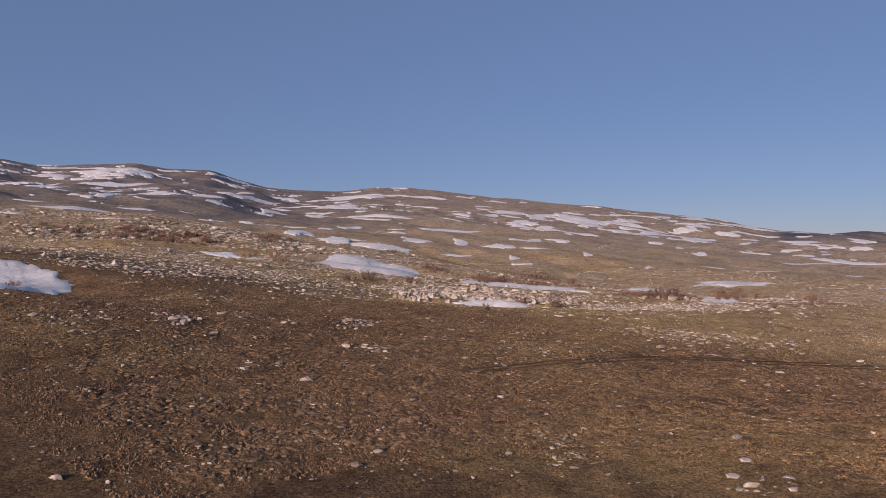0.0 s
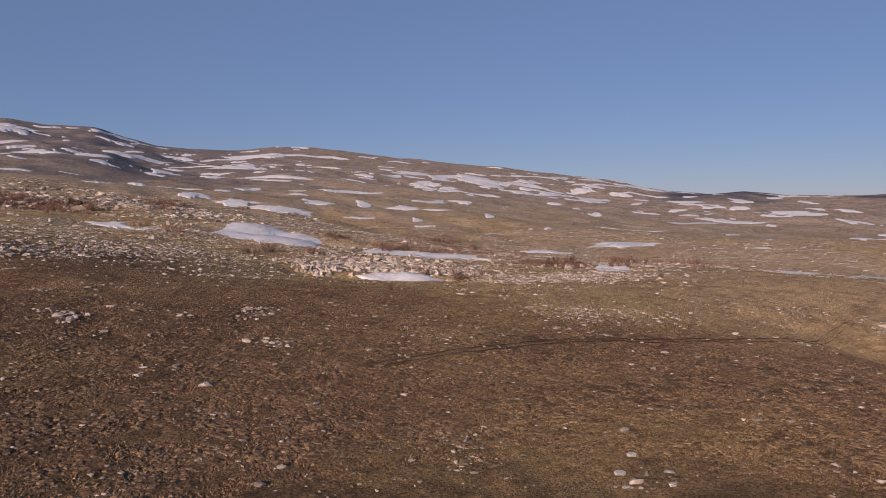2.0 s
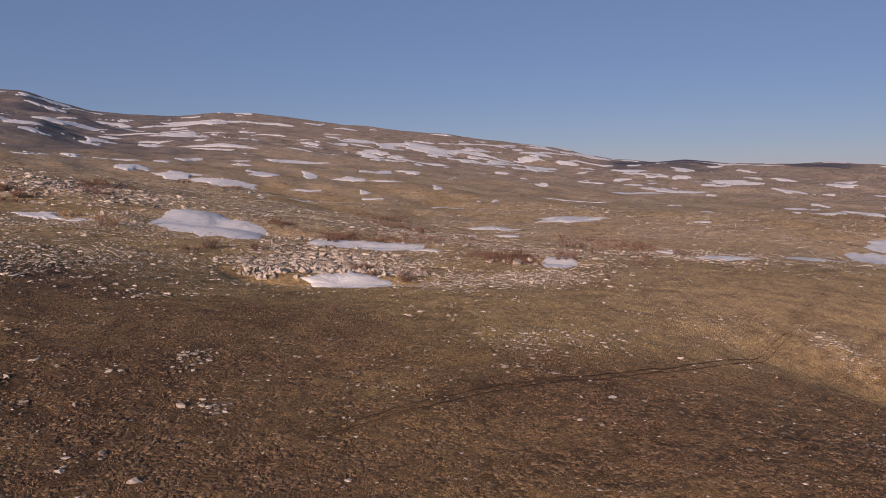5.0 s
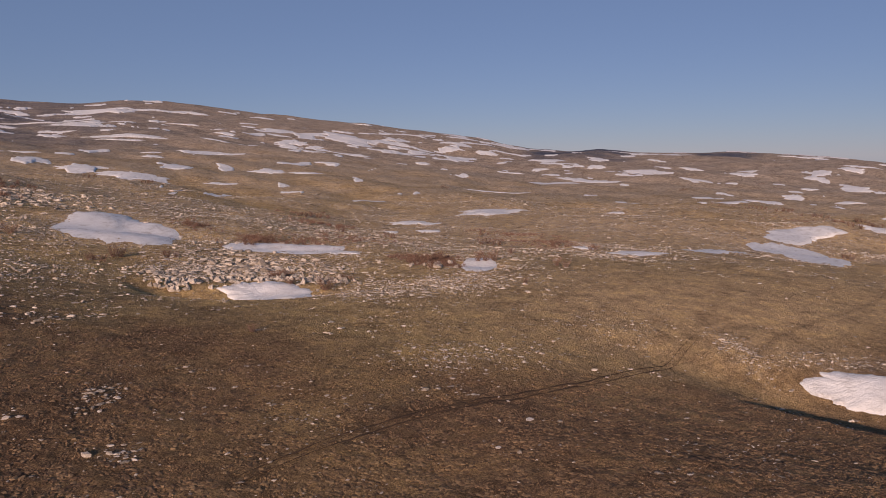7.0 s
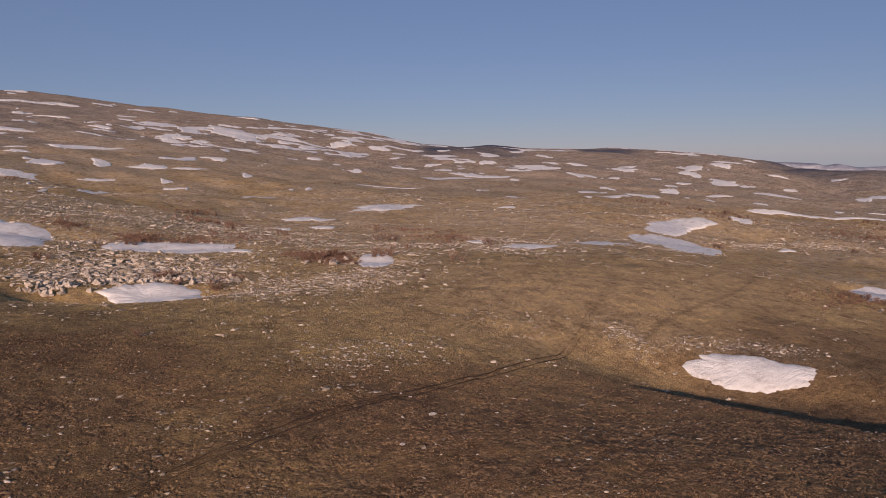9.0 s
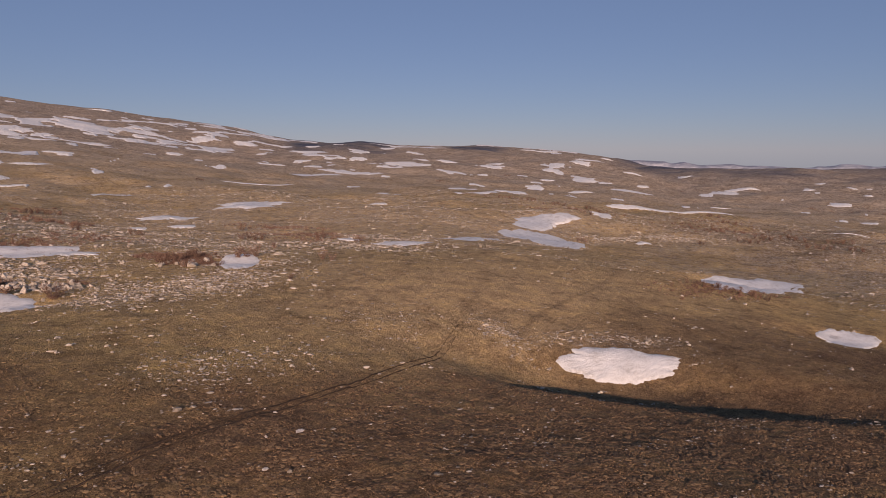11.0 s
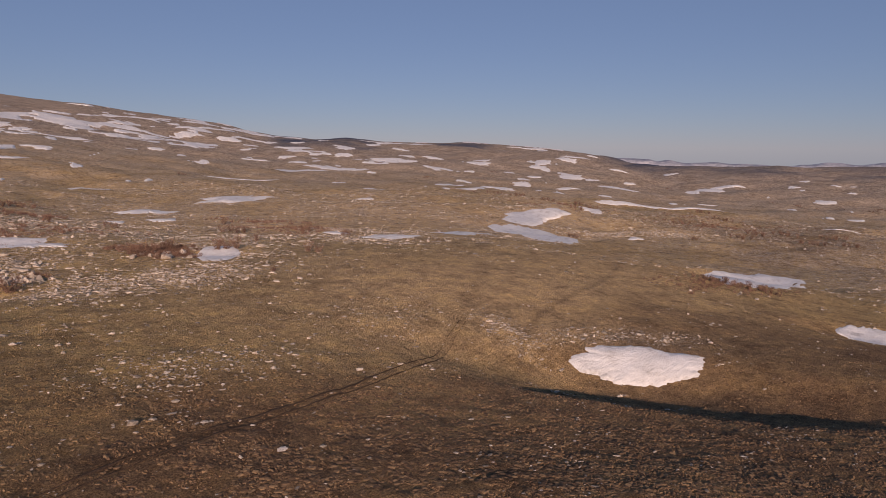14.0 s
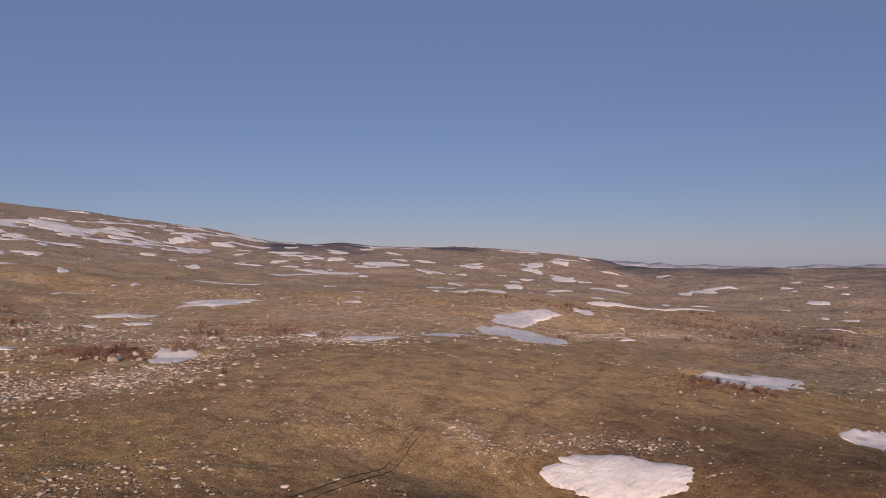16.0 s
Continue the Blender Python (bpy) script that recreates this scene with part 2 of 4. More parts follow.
# ---- where things lie: x, y and sizes in metres ----
SINKHOLE_SNOW = (
    (101.1, 83.1, 13, 7.6, -35), (267.7, 147.6, 77.4, 24.1, 20), (178.2, 78.8, 18.1, 7.5, 8), (429, 411.7, 57.7, 28.7, 19),
    (345, 337.6, 87.8, 31.5, 57), (262.6, 308, 44.9, 18.2, 34), (176.7, 254.6, 17.3, 19, -62), (77.2, 196.6, 21.7, 7.3, 67),
    (26.2, 246.3, 24.2, 16.9, 2), (12.9, 169, 18.2, 12, -56), (-29.6, 283.6, 62.4, 23.1, -82), (-62.1, 101.2, 21.7, 10.6, -56),
    (-86.1, 274.9, 9.5, 7.9, 0), (-71.8, 270, 4.3, 4.7, 4), (41, 239.5, 7.4, 8.1, -8),
)
KARST_SNOW = (
    (0.1, 750, 136.2, 42.4, 79), (22.9, 975, 23, 25.3, 9), (102.4, 922, 16.9, 18.6, -18), (187.2, 813, 48.3, 38.3, 51),
    (248.1, 609, 24.5, 27, 9), (149.1, 540, 12, 13.2, -30), (381, 555, 13.7, 15.1, -17), (158, 540, 19.3, 21.2, -20),
    (112.9, 442, 6.4, 7, -13), (140, 444, 9.5, 10.5, -19), (257.5, 628, 35.7, 23.1, 21), (168.6, 841, 27.1, 29.8, -43),
    (402, 623, 13.3, 11.7, -22), (762, 882, 61.6, 26.9, 26), (1338, 1030, 46, 85, -52), (1604, 984, 20, 85, -59),
    (1822, 1021, 46, 42, -61), (683, 538, 25, 20, -48), (712, 516, 28, 22, -50),
)
KARST_SNOW_MORE = (
    (1649, 691, 30, 55, -68), (161.9, 278.1, 5.8, 6.4, -10), (-253.2, 1188, 24.9, 19.2, 12), (-90.6, 942, 21.5, 35.8, 5),
    (-161.8, 1008, 16.5, 12, 9), (-81, 963, 42.9, 42.3, 5),
)
CREST_SNOW = (
    (742, 492, 32, 20, -52), (770, 468, 28, 17, -55), (1759, 1030, 38, 80, -60), (1540, 1139, 20, 40, -54),
    (1096, 957, 25, 60, -49), (1464, 1270, 24, 40, -49), (865, 926, 24, 70, -43), (1119, 1112, 22, 70, -45),
    (1217, 465, 18, 20, -70), (1873, 855, 18, 35, -66), (1871, 719, 11, 40, -69), (520, 434, 12, 30, -51), (427, 316, 5, 9, -55),
)
PLAIN_SNOW = (
    (456, 1098, 68.8, 24.7, -22), (712, 1414, 98.3, 88.3, -26), (876, 1468, 86.9, 84.5, -30), (1189, 2262, 81.6, 179.6, -27),
    (1406, 2297, 61.4, 135.2, -30), (1103, 1848, 25.7, 56.4, -30), (903, 1799, 29.4, 64.7, -26), (740, 1668, 35.4, 43, -23),
    (1153, 1677, 54.5, 119.9, -33), (1566, 2221, 31.4, 69.1, -34), (1389, 1770, 32, 70.3, -37), (1492, 1673, 36.3, 53.5, -40),
    (1140, 1465, 42.7, 80.5, -37), (1129, 1126, 19.6, 25.2, -44),
)
RIGHT_SNOW = (
    (1334, 1280, 21, 46.2, -45), (1471, 1281, 31.8, 70, -47), (1813, 1558, 42.5, 65.9, -48), (2387, 2297, 53.3, 96.4, -45),
    (2418, 2447, 38.9, 85.5, -43), (1274, 757, 23.7, 13.5, -58), (1880, 872, 9, 19.8, -63),
)
RIGHT_FAR_SNOW = (
    (652, 265.2, 12.2, 3.6, -67), (1995, 763, 9, 19.8, -67), (1959, 791, 10.2, 22.4, -66), (2360, 1923, 27, 59.3, -49),
    (1723, 1508, 32.8, 72.1, -47), (1410, 1578, 31.2, 68.5, -41), (1474, 1271, 31.5, 69.2, -48), (1237, 1222, 20.7, 45.5, -44),
    (1734, 1319, 26.4, 27.3, -51), (1996, 1306, 27.4, 60.3, -55), (2020, 897, 13.5, 29.7, -64),
)
SLOPE_SNOW = (
    (236.4, 1409, 31.5, 51.9, -9), (369, 1889, 68.3, 62.8, -11), (297.6, 2062, 33.7, 50.5, -8), (418, 2476, 91.3, 33.9, -9),
    (162.5, 2758, 26.6, 58.6, -3), (210.2, 2381, 53.7, 42.8, -5), (255.2, 2103, 34.7, 76.3, -7), (239.9, 1612, 19.8, 40.5, -8),
    (223.6, 2041, 40.9, 55.7, -6), (29.7, 1788, 35.7, 35.8, -1), (58.8, 2177, 31.6, 45.9, -2), (-2.8, 1513, 86.6, 51.4, 0),
    (-86.7, 1380, 20.1, 30.5, 3), (-161.4, 1750, 78.8, 38.6, 5), (-425, 2235, 119.5, 24.8, 10), (-326, 1932, 41.4, 28.3, 9),
)
SLOPE_LOW_SNOW = (
    (-206.3, 1052, 15.7, 34.5, 11), (-147.8, 1021, 35, 16.4, 8), (97.8, 1194, 25.8, 46.3, -4), (161.3, 1185, 37.8, 38, -7),
    (-353, 3420, 57.9, 127.4, 6), (560, 2474, 50.8, 93.7, -12), (666, 2602, 43.5, 79.3, -14), (630, 2384, 43.8, 96.4, -14),
    (782, 3651, 59.9, 131.8, -12), (672, 2250, 54.6, 120.1, -16), (559, 1843, 27.6, 48.5, -16), (1000, 2464, 43, 94.6, -21),
    (889, 2527, 39.1, 42.6, -19), (-55.6, 2495, 50.6, 24.4, 1), (-140.1, 3277, 57.5, 107.5, 2),
)
LEFT_HILL_SNOW = (
    (-1967, 3187, 42.5, 83.4, 31), (-1605, 2856, 74.1, 118.5, 28), (-1537, 3041, 96.4, 151.7, 26), (-1427, 3241, 119.1, 102.2, 23),
    (-1197, 2585, 111.3, 155.5, 24), (-1075, 1897, 57.7, 104.5, 29), (-693, 1796, 42.6, 93.7, 20), (-645, 1909, 54.3, 119.5, 18),
    (-618, 2323, 82.1, 120.1, 14), (-697, 1176, 25.8, 38.9, 30), (-540, 1035, 63.9, 49.2, 27), (-537, 1224, 30.3, 18.5, 23),
    (-345, 1041, 20.7, 20.7, 18), (-738, 1408, 20.6, 26, 27), (-707, 1447, 17, 32.3, 25), (-703, 1921, 26.3, 50.6, 19),
)
LEFT_LOW_SNOW = (
    (-641, 1490, 19.6, 19.4, 23), (-222.9, 360, 6.8, 4.5, 31), (-180.1, 375, 10.8, 4.7, 25), (-507, 1381, 16.6, 7.4, 19),
    (-325, 1750, 37.2, 53.5, 10), (-176.9, 1691, 44.1, 31.6, 6), (-369, 2179, 76.4, 64.8, 9), (-142.6, 1021, 15.9, 12.3, 8),
    (-84.1, 1321, 15.2, 33.4, 4), (-27.1, 1498, 47.5, 74.7, 1), (-319, 3109, 50.6, 111.4, 6), (-1111, 3672, 37.4, 82.2, 16),
    (-459, 1995, 33.2, 35.2, 12),
)
KARST_NEAR = (
    (13.5, 201.4, 21.3, 17, -8, 520, 0.9), (58.1, 161.6, 13.3, 16.5, -37, 620, 0.5), (38.3, 162.4, 17.1, 17.4, -45, 520, 0.5),
    (90.2, 101.5, 3.3, 9.9, -19, 156, 0.4), (106.7, 93, 11.4, 4.5, -19, 132, 0.4), (115.9, 87.2, 6.4, 4.5, -24, 72, 0.4),
    (10.5, 217.5, 19.8, 31.6, 13, 420, 1), (78.2, 203.9, 22.7, 48.4, -11, 520, 0.55), (-40.7, 175.7, 32.3, 32.1, 57, 420, 0.45),
    (36.9, 213.8, 21.2, 36.8, -20, 360, 0.6), (-4.1, 210.7, 11.8, 25.2, 8, 300, 0.6),
)
KARST_FAR = (
    (-99.7, 366, 48.1, 45.5, 65, 800, 1.7), (-66.9, 639, 247.6, 56.7, 85, 260, 1.5), (135.8, 248.8, 51.7, 37.3, 0, 330, 0.9),
    (193.1, 320, 60.9, 44.4, 12, 300, 1), (75, 334, 43.2, 101.7, 19, 420, 0.9), (342, 534, 76.3, 185.7, -32, 260, 1.2),
    (54.6, 386, 123.1, 68.6, 55, 420, 1), (520, 419, 67.3, 127.6, -14, 160, 1.3), (-204.6, 642, 346, 12.3, 98, 520, 1.2),
    (-61.2, 170.9, 58.8, 32.4, 78, 420, 0.6),
)
KARST_LEFT = (
    (-172.2, 296.3, 13.2, 22.3, 49, 200, 1.3), (-153.5, 317, 14.8, 26.6, 47, 200, 1.3), (-135, 338, 14.8, 26.6, 53, 200, 1.2),
    (-242.3, 389, 33.6, 60.5, 82, 220, 1.2), (-153.9, 664, 332, 34.8, 97, 220, 1), (-101.9, 201.9, 36.5, 16.2, 103, 160, 0.7),
    (-88.4, 249.7, 17.9, 32.2, 77, 160, 0.7), (-58.4, 129.6, 12.5, 16.2, 81, 260, 0.5), (-51, 151, 18.4, 15.9, 85, 240, 0.5),
    (-41, 185.5, 24.7, 17.9, 82, 240, 0.5), (-7.6, 191.4, 9.2, 10.3, 8, 200, 0.8), (-3.3, 162, 11.9, 10.5, 35, 160, 0.4),
)
LOOSE_STONES = (
    (31.6, 117.7, 10.8, 19.6, -13, 330, 0.22), (37.2, 95.9, 8.3, 7.7, -7, 330, 0.2), (65.6, 112.2, 11.7, 9.8, -3, 330, 0.2),
    (30.8, 92.4, 7.4, 7.6, -20, 420, 0.2), (-24, 128.5, 9.7, 6.5, 41, 120, 0.35), (-37.4, 67, 1.7, 3.6, 34, 50, 0.3),
    (-35.7, 71.1, 1.8, 2.2, 30, 30, 0.35), (-28.6, 74.8, 2, 3, 35, 60, 0.35), (-10.8, 85.8, 2.8, 3, 49, 40, 0.3),
    (-6.9, 68.6, 2.2, 2.3, 1, 60, 0.25), (-10.9, 83.1, 2.1, 3.1, 18, 60, 0.3), (80.5, 116.1, 14.2, 13.6, -10, 300, 0.2),
    (43.6, 99.9, 7.6, 6.5, 15, 160, 0.25), (7.2, 41.6, 2, 2.4, 3, 60, 0.18), (166.5, 76.6, 20.1, 13.4, -5, 60, 0.25),
)
BRUSH_RIGHT = (
    (-132.8, 323, 16.9, 27, 53, 260, 1.7), (-223.3, 661, 308, 35.4, 103, 160, 1.6), (-101.1, 427, 27.9, 23, 88, 60, 1.9),
    (-162.8, 310, 16.9, 27, 51, 90, 1.3), (20.9, 902, 70.7, 105.8, 60, 50, 1.5), (67.4, 206.7, 6.9, 11, -11, 260, 1.1),
    (151.1, 341, 6.4, 10.2, -38, 120, 1.5), (157.3, 304, 18.2, 29.1, -34, 130, 1.3), (197.2, 123, 21.8, 9.5, -5, 230, 0.8),
    (512, 470, 29.3, 46.9, 8, 90, 2), (575, 622, 87.1, 139.4, 8, 90, 1.8), (575, 355, 66.7, 51.8, 8, 220, 1.5),
    (639, 357, 61.6, 98.6, -23, 260, 1.3), (1560, 548, 97.1, 146.7, -13, 130, 2.4),
)
BRUSH_LEFT = (
    (69.4, 448, 21.8, 16.8, 69, 60, 2.2), (-93.1, 367, 22.7, 12.3, 91, 70, 1.9), (17.2, 275.7, 4.8, 7.7, 13, 70, 1.4),
    (73.2, 550, 68.7, 17.7, 73, 70, 1.8), (63.5, 215.8, 5.8, 9.3, 11, 90, 1.2), (193.1, 422, 19.3, 30.9, 32, 90, 1.7),
    (30.3, 268.6, 20.8, 15.7, 3, 140, 1.2), (18.9, 193.2, 3.4, 5.4, -15, 50, 1), (31.8, 180.7, 2.5, 4, -36, 40, 1),
    (-4.6, 303, 7.7, 10.4, 32, 40, 1.5), (58, 296.6, 24.8, 26.6, 43, 70, 1.2),
)
SHRUBS_A = (
    (-22.9, 214.1, 4.5, 4.5), (14.1, 254.2, 7.7, 5.3), (22.7, 269.9, 3.45, 4.7), (7.4, 111.5, 1.24, 1.94),
    (19.8, 176.2, 2.24, 3.66), (27.3, 169.9, 4.1, 3.53), (72.1, 501.4, 6.9, 11.5), (63.0, 492.4, 4.6, 7.6),
    (60.0, 200.6, 5.6, 8.2), (68.3, 207.1, 3.78, 5.2), (125.8, 303.5, 6.6, 11.7), (102.5, 227.9, 2.57, 2.76),
    (63.3, 347.7, 3.94, 5.1), (-119.1, 852.3, 7.0, 13.2), (-65.5, 862.9, 3.94, 9.4), (-57.3, 243.8, 5.2, 6.0),
    (164.1, 412.2, 4.5, 5.6), (345.7, 1023.1, 8.2, 13.1), (83.0, 325.2, 2.40, 6.4), (-10.1, 218.3, 2.10, 5.2),
    (-26.8, 208.7, 1.68, 6.7), (153.8, 291.0, 3.65, 6.8), (162.3, 272.7, 3.00, 5.5), (543.2, 548.5, 10.0, 31.2),
)
SHRUBS_B = (
    (548.2, 511.6, 8.4, 30.0), (622.3, 530.9, 9.2, 34.6), (541.5, 584.9, 5.2, 19.3), (1306.2, 1402.9, 7.6, 25.4),
    (922.8, 1202.8, 5.1, 20.4), (-145.2, 326.2, 7.5, 11.6), (-120.4, 334.9, 6.9, 17.3), (-107.5, 443.6, 8.8, 9.6),
    (-162.5, 306.7, 3.38, 8.4), (-106.8, 318.1, 4.3, 8.2), (-59.8, 877.8, 4.8, 8.0), (-60.9, 99.0, 1.13, 2.25),
    (83.4, 205.3, 3.56, 8.2), (73.3, 155.2, 1.22, 2.73), (98.7, 183.3, 2.66, 4.3), (60.8, 189.6, 1.92, 3.83),
    (-76.6, 274.7, 1.85, 4.6), (533.4, 443.3, 7.6, 14.2), (494.8, 427.8, 6.2, 10.3), (651.6, 375.5, 6.2, 20.7),
    (712.6, 433.5, 6.5, 16.3), (547.6, 288.0, 8.7, 24.1), (511.6, 282.9, 4.6, 13.8), (563.2, 274.9, 7.7, 19.4),
)
SHRUBS_C = (
    (585.3, 247.1, 5.7, 18.9), (530.8, 240.9, 4.6, 18.4), (548.7, 220.3, 5.3, 13.3), (475.5, 299.0, 3.52, 6.2),
    (201.0, 125.4, 1.77, 7.1), (196.9, 129.3, 1.76, 5.3), (200.6, 117.0, 1.75, 6.3), (203.4, 111.6, 1.39, 5.2),
    (403.5, 352.5, 3.48, 7.0), (1520.3, 693.4, 4.6, 17.2), (1474.9, 531.1, 7.6, 21.6), (1371.3, 465.9, 7.1, 15.3),
    (1656.6, 1090.5, 5.3, 13.2),
)
SHRUBS = SHRUBS_A + SHRUBS_B + SHRUBS_C
BOULDERS_A = (
    (1.27, 175.7, 1.26, 1.81), (7.2, 177.6, 1.41, 1.83), (12.7, 177.8, 1.42, 2.26), (19.1, 189.2, 1.80, 2.26),
    (23.1, 176.9, 1.42, 1.97), (30.7, 178.2, 1.43, 1.86), (46.2, 216.7, 1.05, 1.76), (62.3, 190.3, 2.24, 3.00),
    (71.2, 203.6, 1.78, 2.27), (56.4, 196.1, 1.38, 1.99), (29.4, 180.0, 1.92, 2.47), (33.6, 184.7, 1.41, 1.97),
    (-61.3, 130.4, 1.40, 1.87), (-56.6, 124.9, 0.89, 1.33), (-100.6, 256.5, 1.78, 2.24), (-74.4, 130.3, 0.97, 1.22),
    (9.6, 216.4, 1.76, 2.80), (15.3, 209.1, 2.04, 2.71), (22.1, 201.9, 1.64, 2.29), (37.9, 203.0, 1.00, 1.66),
    (90.8, 102.1, 0.48, 0.57), (99.3, 96.1, 0.67, 0.48), (103.1, 93.6, 0.69, 0.48), (114.2, 87.0, 0.61, 0.61),
)
BOULDERS_B = (
    (86.8, 96.6, 0.48, 0.58), (-17.6, 77.2, 0.30, 1.23), (-16.6, 77.5, 0.24, 0.86), (-11.0, 78.1, 0.31, 0.49),
    (-9.8, 78.7, 0.31, 0.61), (-13.4, 38.1, 0.16, 0.19), (-11.8, 42.2, 0.14, 0.21), (-3.83, 44.1, 0.21, 0.25),
    (-11.4, 39.2, 0.13, 0.16), (-16.0, 33.2, 0.18, 0.34), (21.0, 85.0, 0.24, 0.42), (27.0, 64.2, 0.17, 0.25),
)
BOULDERS = BOULDERS_A + BOULDERS_B
SLABS = (
    (16.0, 38.6, 0.50, 0.80), (17.8, 41.1, 0.24, 0.74), (18.4, 36.7, 0.19, 0.54), (27.9, 45.3, 0.15, 0.32),
    (33.9, 70.3, 0.25, 0.88), (27.2, 63.4, 0.16, 0.58),
)
RUTS = (
    (2.6, 61.7), (9.5, 66.5), (16.1, 70.6), (23.3, 73.9), (32.8, 77.8), (43.0, 81.6), (55.6, 87.2), (68.0, 93.6),
    (79.2, 102.5), (89.5, 111.3), (104.3, 126.3), (122.0, 142.0),
)
FOOTPATH = (
    (84.0, 92.0), (90.0, 97.8), (104.9, 108.0), (129.5, 119.1), (150.0, 129.0), (172.7, 141.8), (205.7, 164.5),
)



# ---- ground ----
def sheet(name, verts, faces, mat, smooth=False):
    me = bpy.data.meshes.new(name)
    me.vertices.add(len(verts))
    me.vertices.foreach_set("co", np.asarray(verts, np.float32).ravel())
    n = faces.shape[1]
    me.loops.add(faces.size)
    me.loops.foreach_set("vertex_index", faces.ravel().astype(np.int32))
    me.polygons.add(len(faces))
    me.polygons.foreach_set("loop_start", np.arange(0, faces.size, n, dtype=np.int32))
    me.polygons.foreach_set("use_smooth", np.full(len(faces), smooth))
    me.update(calc_edges=True)
    me.materials.append(mat)
    return me


def channel(me, name, values):
    me.attributes.new(name, "FLOAT", "POINT").data.foreach_set("value", np.asarray(values, np.float32).ravel())


def from_line(x, y, line):
    """The distance from a line of points."""
    best = np.full(np.shape(x), 1e9)
    for (ax, ay), (bx, by) in zip(line, line[1:]):
        dx, dy = bx - ax, by - ay
        t = np.clip(((x - ax) * dx + (y - ay) * dy) / (dx * dx + dy * dy), 0, 1)
        best = np.minimum(best, np.hypot(x - ax - t * dx, y - ay - t * dy))
    return best


def eased(line, rounds=3):
    """The line with its corners cut."""
    for _ in range(rounds):
        cut = [line[0]]
        for a, b in zip(line, line[1:]):
            cut += [(0.75 * a[0] + 0.25 * b[0], 0.75 * a[1] + 0.25 * b[1]), (0.25 * a[0] + 0.75 * b[0], 0.25 * a[1] + 0.75 * b[1])]
        line = cut + [line[-1]]
    return line


WHEEL_LINE, FOOT_LINE = eased(RUTS), eased(FOOTPATH)


def heath_at(x, y):
    near = 1.25 * bell(x, y, -21, 28, 22.9, 29.4) + 0.7 * bell(x, y, 560, 250, 230, 100, 25) + 0.6 * bell(x, y, 140, 68, 45, 25, -20) + 1.5 * bell(x, y, 113, 49, 62.9, 21.5, -20) + 0.5 * bell(x, y, 55, 41, 37.2, 14.9, 15) + 0.35 * bell(x, y, 16, 53, 37.7, 12.6, 20)
    near = near + 0.5 * bell(x, y, 76, 57, 35.4, 23.6) + 1.2 * bell(x, y, -61, 126, 49.3, 41.1) + 0.45 * bell(x, y, 4, 95, 39.9, 28.8) + 1.0 * bell(x, y, 125, 80, 39.6, 24.7) + 0.6 * bell(x, y, -49, 79, 38.5, 27.5)
    near = near + (0.28 + 0.3 * step(np.degrees(np.arctan2(x, y)), 12, 32)) * (1 - step(np.hypot(x, y), 66, 130))
    return np.clip(near * 1.1 + 0.4 * rough(x, y, 18, 3, 41) - 0.12, 0, 1)


def dust_at(x, y):
    worn = bell(x, y, 96, 132, 58.7, 37.3, 35) + 0.5 * bell(x, y, 112, 117, 31.8, 14.4, 40) + 0.7 * bell(x, y, 178, 147, 77.2, 47.7, 40) + 1.1 * bell(x, y, 249, 408, 222.9, 167.2)
    return np.clip(worn * 0.8 + 0.25 * rough(x, y, 18, 3, 43) * worn, 0, 1)


def meadow_at(x, y):
    return np.clip(bell(x, y, 124, 130, 64.8, 48.6, 40) + 1.1 * bell(x, y, 192, 115, 68.6, 58) + 0.8 * bell(x, y, 55, 111, 53, 33.1), 0, 1)


def gravel_at(x, y):
    out = 0.0 * x
    for cx, cy, ra, rb, turn, count, size in KARST_NEAR + KARST_FAR:
        out = np.maximum(out, bell(x, y, cx, cy, ra * 1.1, rb * 1.1, turn) * min(1.0, 0.4 + 0.5 * size) * (0.3 if cx < -40 else 1.0))
    r = np.hypot(x, y)
    bare = 0.95 * step(rough(x, y, 55, 3, 47), -0.8, 0.3) * step(r, 170, 260) * (1 - step(r, 1400, 2300))
    return np.clip(np.maximum(out, bare * np.clip(1 - 1.3 * meadow_at(x, y), 0, 1)), 0, 1)


# Share of the dark, haze-tinted wood colour on the far ridges.
def hazy_wood_at(x, y):
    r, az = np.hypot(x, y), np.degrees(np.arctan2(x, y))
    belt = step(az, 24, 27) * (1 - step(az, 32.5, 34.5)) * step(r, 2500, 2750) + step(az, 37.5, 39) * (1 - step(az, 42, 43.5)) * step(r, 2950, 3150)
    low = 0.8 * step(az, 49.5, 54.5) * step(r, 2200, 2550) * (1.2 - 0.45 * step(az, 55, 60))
    # the far hills on the left get about half of this darker tone
    left_hills = 0.5 * (1 - step(az, -14, 4)) * step(r, 800, 1700)
    return np.clip((belt + low) * (0.75 + 0.5 * rough(x, y, 160, 3, 53)) + left_hills * (1 + 0.5 * rough(x, y, 90, 3, 57)), 0, 1)


